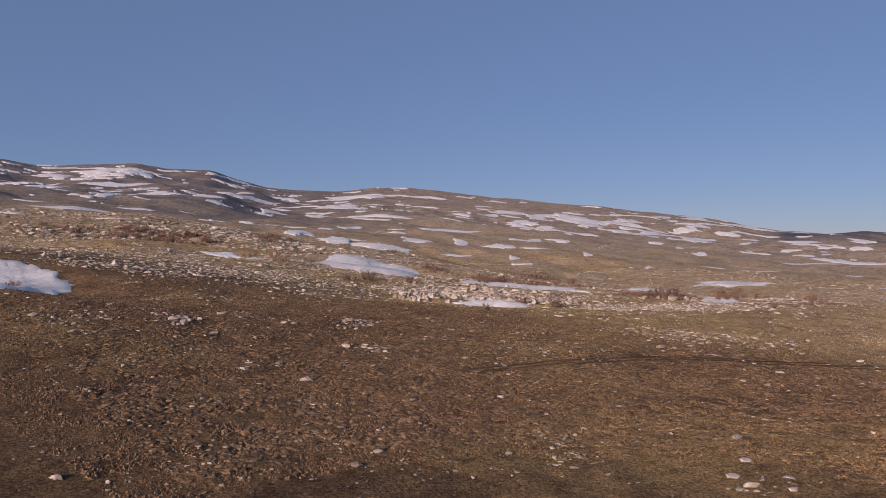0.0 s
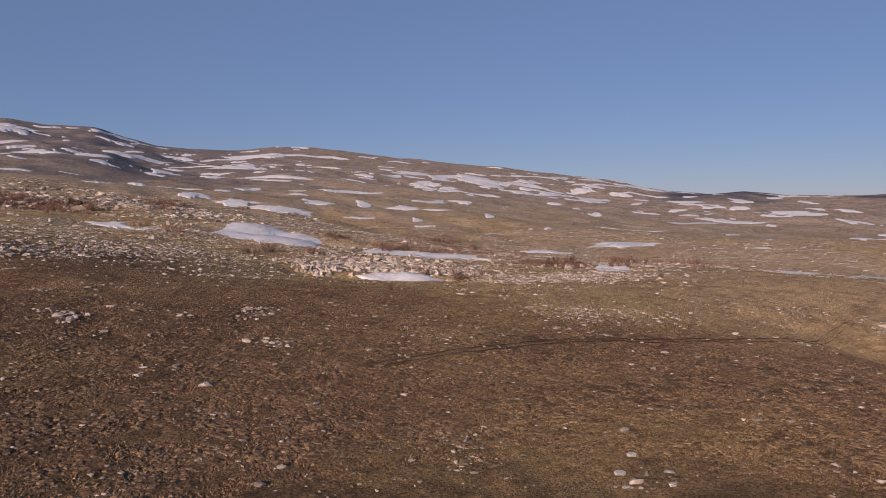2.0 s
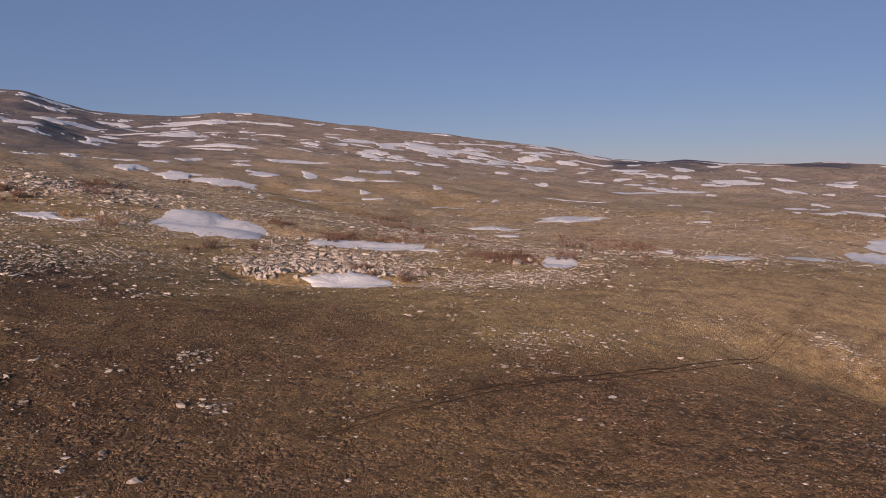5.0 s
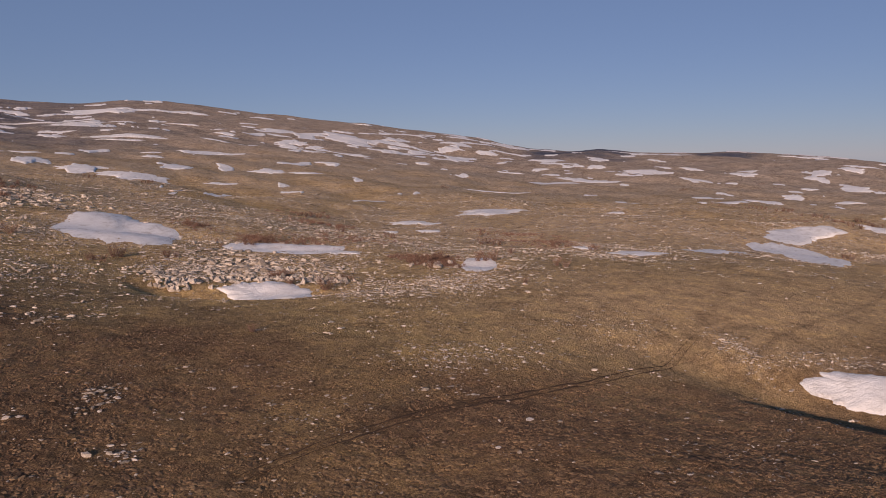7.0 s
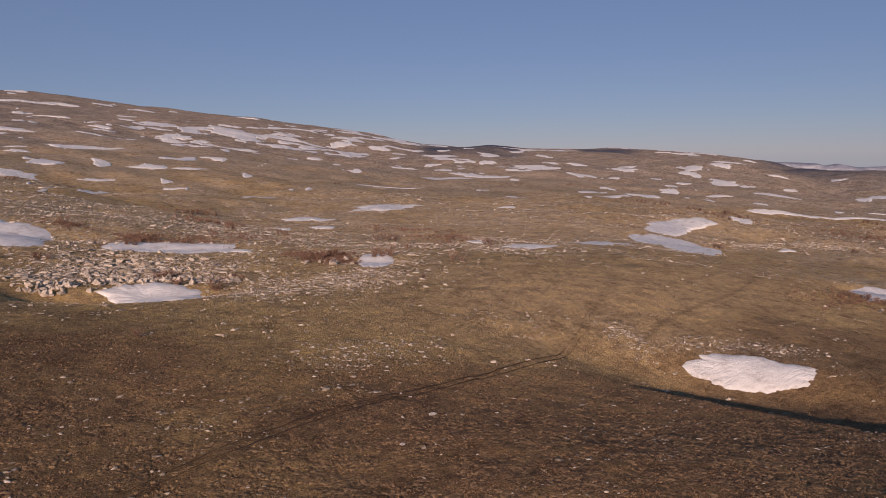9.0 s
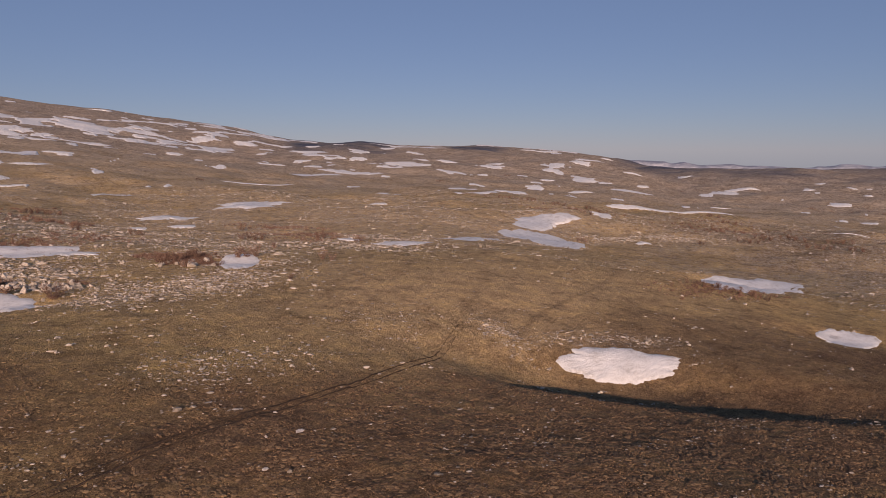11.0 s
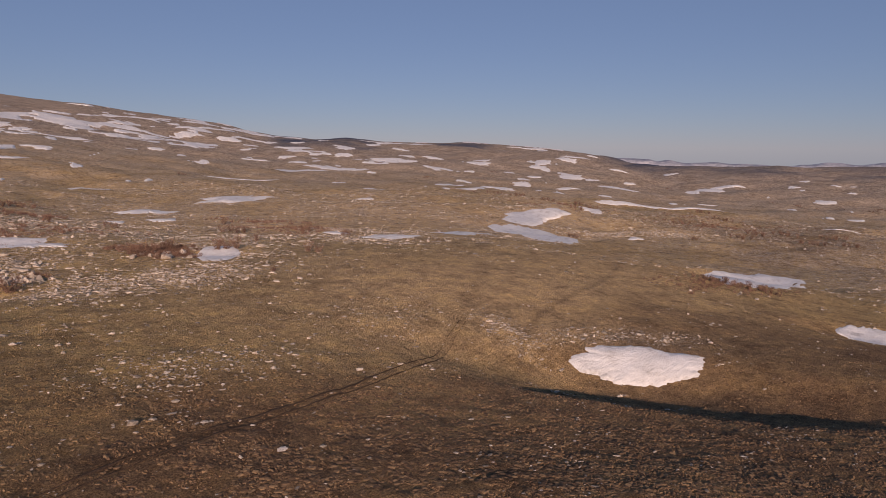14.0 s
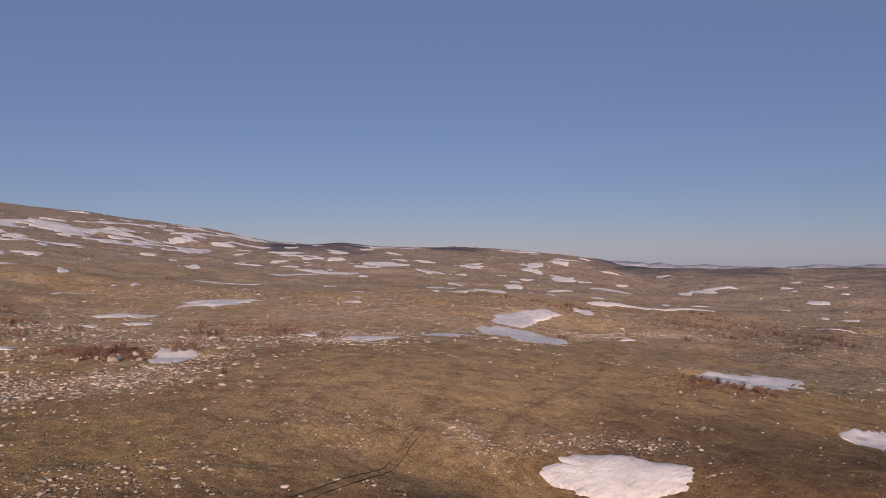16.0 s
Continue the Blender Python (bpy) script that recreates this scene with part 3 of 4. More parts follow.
def build_ground():
    az = np.radians(np.r_[np.arange(-46, 86, 0.225), np.arange(86, 314, 2.0)])
    rad = np.r_[0.02, np.geomspace(1, 25.5, 18), np.geomspace(26, 190, 430), np.geomspace(192, 4850, 340)]
    far, turn = np.meshgrid(rad, az, indexing="ij")
    x, y = 9 + far * np.sin(turn), 13 + far * np.cos(turn)
    z = height(x, y)
    wheel = np.full(x.shape, 9.0)
    near = far < 210
    wheel[near] = from_line(x[near], y[near], WHEEL_LINE)
    foot = np.full(x.shape, 9.0)
    foot[far < 320] = from_line(x[far < 320], y[far < 320], FOOT_LINE)
    fade = np.clip(0.85 + 0.25 * rough(x, y, 7, 2, 61), 0, 1)
    rut = 0.2 * np.exp(-((wheel / 1.3) ** 2)) * fade
    rut = np.maximum(rut, 0.38 * np.exp(-((foot / 0.8) ** 2)) * fade)
    z = z - 0.06 * rut
    z = z + 0.05 * rough(x, y, 0.9, 2, 67) * (1 - step(far, 120, 220))
    nr, na = x.shape
    i, j = np.meshgrid(np.arange(nr - 1), np.arange(na), indexing="ij")
    a, b = i * na + j, i * na + (j + 1) % na
    quads = np.stack([a + na, b + na, b, a], -1).reshape(-1, 4)
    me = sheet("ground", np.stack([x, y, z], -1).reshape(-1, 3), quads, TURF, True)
    channel(me, "heath", heath_at(x, y))
    channel(me, "dust", dust_at(x, y))
    channel(me, "gravel", gravel_at(x, y))
    channel(me, "hill", step(np.hypot(x, y), 230, 380) * np.clip(1 - 1.2 * bell(x, y, 186, 124, 122.8, 81.9, 35), 0, 1))
    # how much of the haze-greyed distant tone takes over
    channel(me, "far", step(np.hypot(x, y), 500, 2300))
    channel(me, "hazy_wood", hazy_wood_at(x, y))
    channel(me, "rut", np.clip(rut, 0, 0.9))
    return tagged(new("ground", me), "rolling upland of dry brown grass with a worn vehicle track", "ground", kind="structure")


build_ground()


def build_rut(side):
    """One wheel rut of dark bare soil, with ragged edges and gaps."""
    line = np.array(eased(RUTS, 5))
    run = np.r_[0, np.cumsum(np.hypot(*np.diff(line, axis=0).T))]
    at = np.arange(0, run[-1] * 0.66, 0.25)
    px, py = np.interp(at, run, line[:, 0]), np.interp(at, run, line[:, 1])
    tx, ty = np.gradient(px), np.gradient(py)
    size = np.hypot(tx, ty)
    nx, ny = -ty / size, tx / size
    off = side * (0.6 + 0.10 * rough(at, 0 * at, 6, 2, 5)) + 0.25 * rough(at, 0 * at, 11, 2, 15)
    wide = np.clip(0.11 + 0.12 * rough(at, 0 * at + side * 40, 3.5, 3, 9), 0.02, 0.4) * step(at, 0, 14) * (1 - 0.96 * step(at, run[-1] * 0.25, run[-1] * 0.6))
    rows = []
    for k, lift in ((-1, -0.04), (-0.5, 0.075), (0.5, 0.075), (1, -0.04)):
        x, y = px + nx * (off + k * wide), py + ny * (off + k * wide)
        rows.append(np.stack([x, y, height(x, y) + lift], -1))
    v = np.stack(rows, 1)
    n = len(at)
    i, j = np.meshgrid(np.arange(n - 1), np.arange(3), indexing="ij")
    a = i * 4 + j
    quads = np.stack([a, a + 1, a + 5, a + 4], -1).reshape(-1, 4)
    tagged(new("trim", sheet("wheel_rut", v.reshape(-1, 3), quads, SOIL, True)), "dark worn wheel rut in the turf", "wheel rut", kind="structure")


build_rut(-1)
build_rut(1)


# ---- distant mountains ----
def build_range():
    az = np.radians(np.arange(44, 100, 0.1))
    top = 0.35 * rough(np.degrees(az) * 10, 0 * az, 40, 4, 71)
    rows = []
    for k, (r, lift) in enumerate(((4500, 0.0), (4600, 0.35), (4700, 0.7), (4800, 1.0), (4880, 0.6))):
        el = np.radians(-2.3 + lift * (1.5 + 0.7 * top) * step(np.degrees(az), 46, 50) * (1 - 0.2 * step(np.degrees(az), 60, 66)))
        rows.append(np.stack([r * np.sin(az), r * np.cos(az), 29 + r * np.tan(el) + 4 * rough(np.degrees(az) * 10, 0 * az + k * 50, 9, 2, 73)], -1))
    v = np.array(rows)
    nr, na = v.shape[:2]
    i, j = np.meshgrid(np.arange(nr - 1), np.arange(na - 1), indexing="ij")
    a = i * na + j
    quads = np.stack([a, a + na, a + na + 1, a + 1], -1).reshape(-1, 4)
    m, nt, b = material("hazed_range", 1.0, 0.0)
    # rock and snow streaks, both paled bluish in the colour to stand for haze
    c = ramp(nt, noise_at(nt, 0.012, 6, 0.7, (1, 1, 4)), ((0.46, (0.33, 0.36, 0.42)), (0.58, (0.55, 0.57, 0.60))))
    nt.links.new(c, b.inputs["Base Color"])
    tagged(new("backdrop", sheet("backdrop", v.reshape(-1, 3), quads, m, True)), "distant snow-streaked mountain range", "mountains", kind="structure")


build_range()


# ---- snow ----
def snow_patch(x, y, along, across, turn, seed, label, rim=(), fill=0.0):
    """A sheet of old snow lying on the ground, thicker in the middle, with a ragged edge."""
    d = math.hypot(x, y)
    dome = fill or min(0.3 + 0.0006 * d, 0.03 * across + 0.06)
    n, rings = (96, 9) if d < 260 else (60, 6)
    th = np.arange(n) * 2 * math.pi / n
    c, s = np.cos(th), np.sin(th)
    if rim:
        reach = np.interp(th, np.linspace(0, 2 * math.pi, len(rim) + 1), (*rim, rim[0]))
        reach = reach + 0.07 * rough(3 * c + seed, 3 * s, 0.4, 4, seed)
    else:
        # the outline of a few overlapping lobes, frayed
        lobe = random.Random(seed)
        reach = np.full(n, 0.3)
        for k in range(4):
            ox, oy = lobe.uniform(-0.5, 0.5), lobe.uniform(-0.38, 0.38)
            ex, ey = lobe.uniform(0.42, 0.75), lobe.uniform(0.3, 0.62)
            qa, qb, qc = (c / ex) ** 2 + (s / ey) ** 2, c * ox / ex**2 + s * oy / ey**2, (ox / ex) ** 2 + (oy / ey) ** 2 - 1
            under = qb * qb - qa * qc
            reach = np.maximum(reach, np.where(under > 0, (qb + np.sqrt(np.maximum(under, 0))) / qa, 0))
        reach = (reach + np.roll(reach, 1) + np.roll(reach, -1)) / 3
        reach = reach * np.clip(1 + 0.2 * rough(4 * c + 7 * seed, 4 * s, 1.0, 2, seed + 3) + 0.26 * rough(12 * c + 5 * seed, 12 * s, 1.0, 3, seed + 5), 0.3, 1.6)
    t = np.linspace(0, 1, rings)[1:] ** 0.8
    u, v = along * np.outer(t, reach * c), across * np.outer(t, reach * s)
    ca, sa = math.cos(radians(turn)), math.sin(radians(turn))
    px, py = x + u * ca - v * sa, y + u * sa + v * ca
    thick = 0.05 + 0.0004 * d + dome * (1 - t[:, None] ** 3) + 0.04 * rough(px, py, 2.5, 2, 5)
    thick[-1] = -0.10 - 0.0003 * d
    pz = height(px, py) + thick
    top = np.array([[x, y, float(height(x, y)) + 0.05 + 0.0005 * d + dome]])
    verts = np.concatenate([top, np.stack([px, py, pz], -1).reshape(-1, 3)])
    j = np.arange(n)
    fan = np.stack([0 * j, 1 + j, 1 + (j + 1) % n, 0 * j], -1)
    faces = []
    for k in range(rings - 2):
        faces.append(np.stack([1 + k * n + j, 1 + (k + 1) * n + j, 1 + (k + 1) * n + (j + 1) % n, 1 + k * n + (j + 1) % n], -1))
    quads = np.concatenate(faces)
    me = bpy.data.meshes.new("snow_patch")
    me.from_pydata(verts.tolist(), [], [tuple(f[:3]) for f in fan.tolist()] + [tuple(f) for f in quads.tolist()])
    me.polygons.foreach_set("use_smooth", np.ones(len(me.polygons), bool))
    me.update()
    me.materials.append(SNOW)
    return tagged(new("snow_patch", me), label, "snow patch", "snow patches")


RIMS_NEAR = {
    0: (0.85, 0.88, 0.75, 0.77, 0.83, 0.73, 0.88, 0.74, 0.64, 0.63, 0.62, 0.79),
    1: (0.66, 0.66, 0.75, 0.95, 0.75, 0.8, 0.96, 0.85, 0.61, 0.58, 0.74, 0.95),
    2: (0.59, 0.58, 0.72, 0.73, 0.29, 0.29, 0.36, 0.84, 0.92, 0.85, 1.12, 0.73),
    3: (0.82, 0.71, 0.74, 0.96, 0.83, 0.89, 0.92, 0.92, 0.29, 0.22, 0.2, 0.87),
    4: (0.64, 0.72, 0.96, 0.58, 0.56, 0.74, 0.85, 0.72, 0.75, 0.75, 1.01, 0.74),
}
RIMS_FAR = {
    7: (0.95, 0.77, 0.75, 0.76, 0.73, 0.94, 0.97, 0.91, 0.88, 0.91, 0.91, 0.82),
    8: (0.91, 1, 0.92, 0.9, 1.07, 0.97, 0.78, 0.71, 0.86, 0.96, 0.93, 0.86),
    9: (0.92, 0.77, 0.86, 0.94, 0.87, 0.61, 0.64, 0.73, 0.51, 0.38, 0.36, 1.03),
    10: (0.72, 0.85, 0.89, 0.98, 0.5, 0.55, 0.76, 0.87, 0.8, 0.94, 0.91, 0.81),
    11: (0.79, 0.61, 0.62, 0.8, 0.67, 0.78, 0.95, 1.01, 0.67, 0.58, 0.69, 1.11),
}
RIMS = {**RIMS_NEAR, **RIMS_FAR}
FILLS = {0: 0.5, 9: 0.9, 10: 1.0, 3: 1.5, 4: 1.2}
SNOWS = (
    (SINKHOLE_SNOW, "white old snow patch filling a grassy sinkhole"), (KARST_SNOW, "white snow patch among pale limestone rocks"), (KARST_SNOW_MORE, "small white snow patch among pale limestone rocks"),
    (PLAIN_SNOW, "long white snow strip on the brown plain"), (RIGHT_SNOW, "white snow strip in a fold of brown ground"),
    (RIGHT_FAR_SNOW, "small white snow patch on the low hills"), (SLOPE_SNOW, "white snow streak on the far brown slope"),
    (SLOPE_LOW_SNOW, "thin white snow streak on the rising slope"), (LEFT_HILL_SNOW, "broad white snow streak on the rounded hill"),
    (LEFT_LOW_SNOW, "narrow white snow streak at the foot of the hill"),
    (CREST_SNOW, "white snow streak along a low stony crest"),
)
count = 0
for group_rows, words in SNOWS:
    for k, row in enumerate(group_rows):
        count += 1
        x, y, along, across, turn = row
        snow_patch(x, y, along, across * (1.0 if group_rows is SINKHOLE_SNOW else 1.0 if math.hypot(x, y) < 600 else 0.7), turn, count, words, RIMS.get(k, ()) if group_rows is SINKHOLE_SNOW else (), FILLS.get(k, 0.0) if group_rows is SINKHOLE_SNOW else 0.0)


def build_flecks():
    """Countless ragged snow flecks and streaks on the far slopes, in one mesh: the cells of a fan where snow has lasted."""
    az, rad = np.arange(-38, 74, 0.075), np.geomspace(820, 3990, 320)
    r, bearing = np.meshgrid(rad, az, indexing="ij")
    turn = np.radians(bearing)
    x, y = r * np.sin(turn), r * np.cos(turn)
    field = rough(bearing * 25, r * 0.62, 56, 5, 83) + 0.4 * rough(x, y, 700, 2, 89)
    need = 0.9 - 0.34 * step(r, 1500, 2600) - 0.12 * (1 - step(bearing, -14, 4)) * step(r, 1500, 2300) + 0.24 * step(bearing, 14, 34) + 0.25 * step(bearing, 47, 52)
    field = field - need - 9 * (hazy_wood_at(x, y) > 0.55) * (bearing > 10)
    snow = (field[:-1, :-1] + field[1:, :-1] + field[:-1, 1:] + field[1:, 1:]) / 4 > 0
    edge = np.zeros(x.shape, int)
    for i in (slice(None, -1), slice(1, None)):
        for j in (slice(None, -1), slice(1, None)):
            edge[i, j] += snow
    z = height(x, y) + np.where(edge == 4, 0.4 + 0.0009 * r, -0.3)
    na = x.shape[1]
    i, j = np.nonzero(snow)
    k = i * na + j
    quads = np.stack([k + na, k + na + 1, k + 1, k], -1)
    used, quads = np.unique(quads, return_inverse=True)
    verts = np.stack([x, y, z], -1).reshape(-1, 3)[used]
    me = sheet("snow_flecks", verts, quads.reshape(-1, 4), SNOW, True)
    tagged(new("snow_flecks", me), "small scattered snow flecks and streaks on the far slopes", "snow", kind="stuff")


build_flecks()

# ---- stones ----
GOLD = (1 + 5**0.5) / 2
ICO_V = np.array([(-1, GOLD, 0), (1, GOLD, 0), (-1, -GOLD, 0), (1, -GOLD, 0), (0, -1, GOLD), (0, 1, GOLD),
                  (0, -1, -GOLD), (0, 1, -GOLD), (GOLD, 0, -1), (GOLD, 0, 1), (-GOLD, 0, -1), (-GOLD, 0, 1)]) / 1.9
ICO_F = np.array([(0, 11, 5), (0, 5, 1), (0, 1, 7), (0, 7, 10), (0, 10, 11), (1, 5, 9), (5, 11, 4), (11, 10, 2), (10, 7, 6), (7, 1, 8),
                  (3, 9, 4), (3, 4, 2), (3, 2, 6), (3, 6, 8), (3, 8, 9), (4, 9, 5), (2, 4, 11), (6, 2, 10), (8, 6, 7), (9, 8, 1)])


def spread(rng, n, cx, cy, ra, rb, turn):
    a = rng.normal(0, 0.55, n).clip(-1.25, 1.25) * ra
    b = rng.normal(0, 0.55, n).clip(-1.25, 1.25) * rb
    # stones gather in short rows
    b = b + 0.06 * rb * rough(a, b, max(1.0, ra / 6), 2, 7)
    c, s = math.cos(radians(turn)), math.sin(radians(turn))
    return cx + a * c - b * s, cy + a * s + b * c


OCT_V = np.array([(1, 0, 0), (0, 1, 0), (-1, 0, 0), (0, -1, 0), (0.1, 0.1, 1), (0, 0, -1)], float)
OCT_F = np.array([(0, 1, 4), (1, 2, 4), (2, 3, 4), (3, 0, 4), (1, 0, 5), (2, 1, 5), (3, 2, 5), (0, 3, 5)])


def stones(name, label, x, y, size, rng, form=(ICO_V, ICO_F)):
    """Many angular stones in one mesh, each half sunk in the ground."""
    n = len(x)
    shape = np.stack([size * rng.uniform(0.7, 1.9, n), size * rng.uniform(0.6, 1.2, n), size * rng.uniform(0.3, 0.75, n)], -1)
    points, sides = form
    many = len(points)
    v = points[None] * rng.uniform(0.65, 1.3, (n, many, 1)) + rng.normal(0, 0.10, (n, many, 3))
    v = v * shape[:, None] * 0.5
    turn = rng.normal(-0.2, 0.55, n)
    c, s = np.cos(turn)[:, None], np.sin(turn)[:, None]
    px, py = v[..., 0] * c - v[..., 1] * s, v[..., 0] * s + v[..., 1] * c
    pz = v[..., 2] + (height(x, y) + 0.10 * size)[:, None]
    verts = np.stack([px + x[:, None], py + y[:, None], pz], -1).reshape(-1, 3)
    faces = (sides[None] + many * np.arange(n)[:, None, None]).reshape(-1, 3)
    me = sheet(name, verts, faces, STONE)
    return tagged(new(name, me), label, "stones", kind="stuff")


rng = np.random.default_rng(11)
for zone_name, zone_label, zones in (
    ("limestone_rocks", "pale grey limestone rocks breaking through dry grass", KARST_NEAR),
    ("karst_outcrops", "pale weathered karst outcrops on the hillside", KARST_FAR),
    ("rock_field", "grey limestone rocks crowding a shrubby hillside", KARST_LEFT),
    ("loose_stones", "small pale loose stones strewn in the grass", LOOSE_STONES),
):
    xs, ys, ss = [], [], []
    for cx, cy, ra, rb, turn, many, size in zones:
        sx, sy = spread(rng, int(many * (1.0 if zones is LOOSE_STONES else 2.4)), cx, cy, ra, rb, turn)
        xs.append(sx), ys.append(sy), ss.append((1.35 if zones is LOOSE_STONES else 1.0) * size * np.exp(rng.normal(-0.65, 0.65, len(sx))).clip(0.2, 2.0))
    stones(zone_name, zone_label, np.concatenate(xs), np.concatenate(ys), np.concatenate(ss), rng)
# loose stones lie in small clusters and short rows
cr, ca = rng.uniform(34, 380, 900), np.radians(rng.uniform(-46, 80, 900))
many = rng.integers(3, 26, 900)
at = np.repeat(np.arange(900), many)
long, slant = rng.uniform(0.6, 4.2, 900)[at], rng.normal(0.1, 0.35, 900)[at]
u, v = rng.normal(0, 1, len(at)) * long, rng.normal(0, 0.35, len(at)) * np.sqrt(long)
sx = (cr * np.sin(ca))[at] + u * np.cos(slant) - v * np.sin(slant)
sy = (cr * np.cos(ca))[at] + u * np.sin(slant) + v * np.cos(slant)
keep = (rng.random(len(at)) > 0.8 * dust_at(sx, sy)) & (rng.random(900)[at] > 0.9 * bell(sx, sy, 108, 57, 47, 25.1, -20)) & (rng.random(900)[at] > 0.85 * meadow_at(sx, sy) * step(np.hypot(sx, sy), 140, 180))
sx, sy = sx[keep], sy[keep]
extra = rng.random(4000) ** 0.75
ex, ey = 32 * 9 ** extra, np.radians(rng.uniform(-46, 80, 4000))
ex, ey = ex * np.sin(ey), ex * np.cos(ey)
keep = rng.random(4000) > 0.9 * bell(ex, ey, 108, 57, 47, 25.1, -20)
sx, sy = np.r_[sx, ex[keep]], np.r_[sy, ey[keep]]
stones("scattered_stones", "small pale stones scattered over the grassland", sx, sy, np.exp(rng.normal(-1.85, 0.55, len(sx))).clip(0.06, 0.8) * (0.55 + np.hypot(sx, sy) / 190), rng)
sr, sa = 185 * 5 ** rng.random(82000), np.radians(rng.uniform(-36, 74, 82000))
sx, sy = sr * np.sin(sa), sr * np.cos(sa)
keep = (gravel_at(sx, sy) + 0.45 * rough(sx, sy, 40, 3, 103) + 0.42 * np.sin(2 * math.pi * (height(sx, sy) / 1.5 + 0.7 * rough(sx, sy, 22, 2, 109))) > 0.72) & (rng.random(82000) > dust_at(sx, sy) * (np.hypot(sx, sy) < 260)) & (rng.random(82000) > 1.2 * bell(sx, sy, 346, 206, 150, 84, 30))
sx, sy = sx[keep], sy[keep]
stones("hillside_stones", "pale stones in wavy rows over the hillsides", sx, sy, np.exp(rng.normal(-1.1, 0.5, len(sx))).clip(0.12, 1.2) * (0.75 + np.hypot(sx, sy) / 330), rng, (OCT_V * 0.9, OCT_F))
# stony ledges round the twin snow patches
rng = np.random.default_rng(29)
xs, ys = zip(*(spread(rng, many, cx, cy, ra, rb, turn) for cx, cy, ra, rb, turn, many in (
    (430, 346, 28, 16, -52, 700), (482, 325, 28, 15, -57, 800), (440, 452, 34, 26, -44, 500), (300, 300, 26, 12, -42, 350))))
xs, ys = np.concatenate(xs), np.concatenate(ys)
stones("ledge_stones", "pale limestone ledges beside the snow hollows", xs, ys, np.exp(rng.normal(-0.35, 0.5, len(xs))).clip(0.25, 1.8), rng)


# ---- boulders and slabs ----
def rock_mesh(seed, flat=1.0, points=13):
    """An angular block: the hull of random points, its faces broken up a little."""
    r = random.Random(seed)
    bm = bmesh.new()
    for _ in range(points):
        p = Vector((r.gauss(0, 1), r.gauss(0, 1), r.gauss(0, 1))).normalized() * r.uniform(0.38, 0.56)
        bm.verts.new(p * Vector((1, 1, flat)))
    hull = bmesh.ops.convex_hull(bm, input=bm.verts)
    bmesh.ops.delete(bm, geom=[g for g in hull["geom_interior"] if isinstance(g, bmesh.types.BMVert)], context="VERTS")
    bmesh.ops.subdivide_edges(bm, edges=bm.edges[:], cuts=1, use_grid_fill=True)
    for v in bm.verts:
        v.co += 0.07 * noise.noise_vector(v.co * 4.0 + Vector((seed * 5.3, 0, 0))) - 0.05 * v.co * abs(noise.noise(v.co * 7.0))
    me = bpy.data.meshes.new("boulder")
    bm.to_mesh(me)
    bm.free()
    me.materials.append(STONE)
    return me


ROCKS = [rock_mesh(k) for k in range(7)]
rnd = random.Random(3)
for k, (x, y, high, wide) in enumerate(BOULDERS):
    ob = new("boulder", ROCKS[k % 7])
    z = float(height(x, y))
    ob.matrix_world = pose(x, y, z + 0.22 * high, rnd.uniform(-12, 12), rnd.uniform(-12, 12), rnd.uniform(0, 360)) @ Matrix.Diagonal((wide * 1.05, wide * rnd.uniform(0.7, 1.0), high * 1.35, 1))
    tagged(ob, "large pale weathered limestone boulder" if high > 0.8 else "small pale limestone boulder in the grass", "boulder", "limestone boulders")
# crowded upright blocks of the sinkhole walls: x, y, radius along and across, first and last bearing, rows, how many, size
for cx, cy, ra, rb, first, last, rows_, many, size in (
    (12, 174, 15, 9, 5, 178, 3, 190, 1.5), (74, 197, 12, 6, 120, 250, 2, 18, 1.2), (-30, 281, 30, 18, 150, 230, 2, 22, 1.3),
    (98, 84, 14, 9, 30, 130, 2, 34, 0.32), (26, 248, 26, 9, 10, 170, 2, 26, 1.2),
):
    for k in range(many):
        a = radians(rnd.uniform(first, last))
        out = 1.0 + 0.22 * rnd.random() * rows_
        x, y = cx + ra * out * math.cos(a), cy + rb * out * math.sin(a)
        high, wide = size * rnd.uniform(0.3, 1.1), size * rnd.uniform(0.5, 1.7)
        ob = new("boulder", ROCKS[rnd.randrange(7)])
        ob.matrix_world = pose(x, y, float(height(x, y)) + 0.2 * high, rnd.uniform(-15, 15), rnd.uniform(-15, 15), rnd.uniform(0, 360)) @ Matrix.Diagonal((wide, wide * rnd.uniform(0.5, 0.9), high * 1.4, 1))
        tagged(ob, "upright pale limestone block in a sinkhole wall", "boulder", "limestone boulders")
SLAB_MESH = rock_mesh(9, 0.5, 30)
SLAB_MESH.materials[0] = SLAB
for x, y, high, wide in SLABS:
    ob = new("rock_slab", SLAB_MESH)
    ob.matrix_world = pose(x, y, float(height(x, y)) + 0.06, 6, 0, rnd.uniform(10, 60)) @ Matrix.Diagonal((wide * 1.3, wide * 0.9, max(0.35, 0.7 * high), 1))
    tagged(ob, "flat pale limestone slab lying in the turf", "rock slab", "limestone slabs")


# ---- bare shrubs ----
def tube(verts, faces, a, b, ra, rb):
    d = (b - a).normalized()
    u = d.orthogonal().normalized()
    w = d.cross(u)
    k = len(verts)
    for p, r in ((a, ra), (b, rb)):
        for j in range(3):
            verts.append(p + r * (math.cos(2.094 * j) * u + math.sin(2.094 * j) * w))
    faces += [(k + j, k + (j + 1) % 3, k + 3 + (j + 1) % 3, k + 3 + j) for j in range(3)]


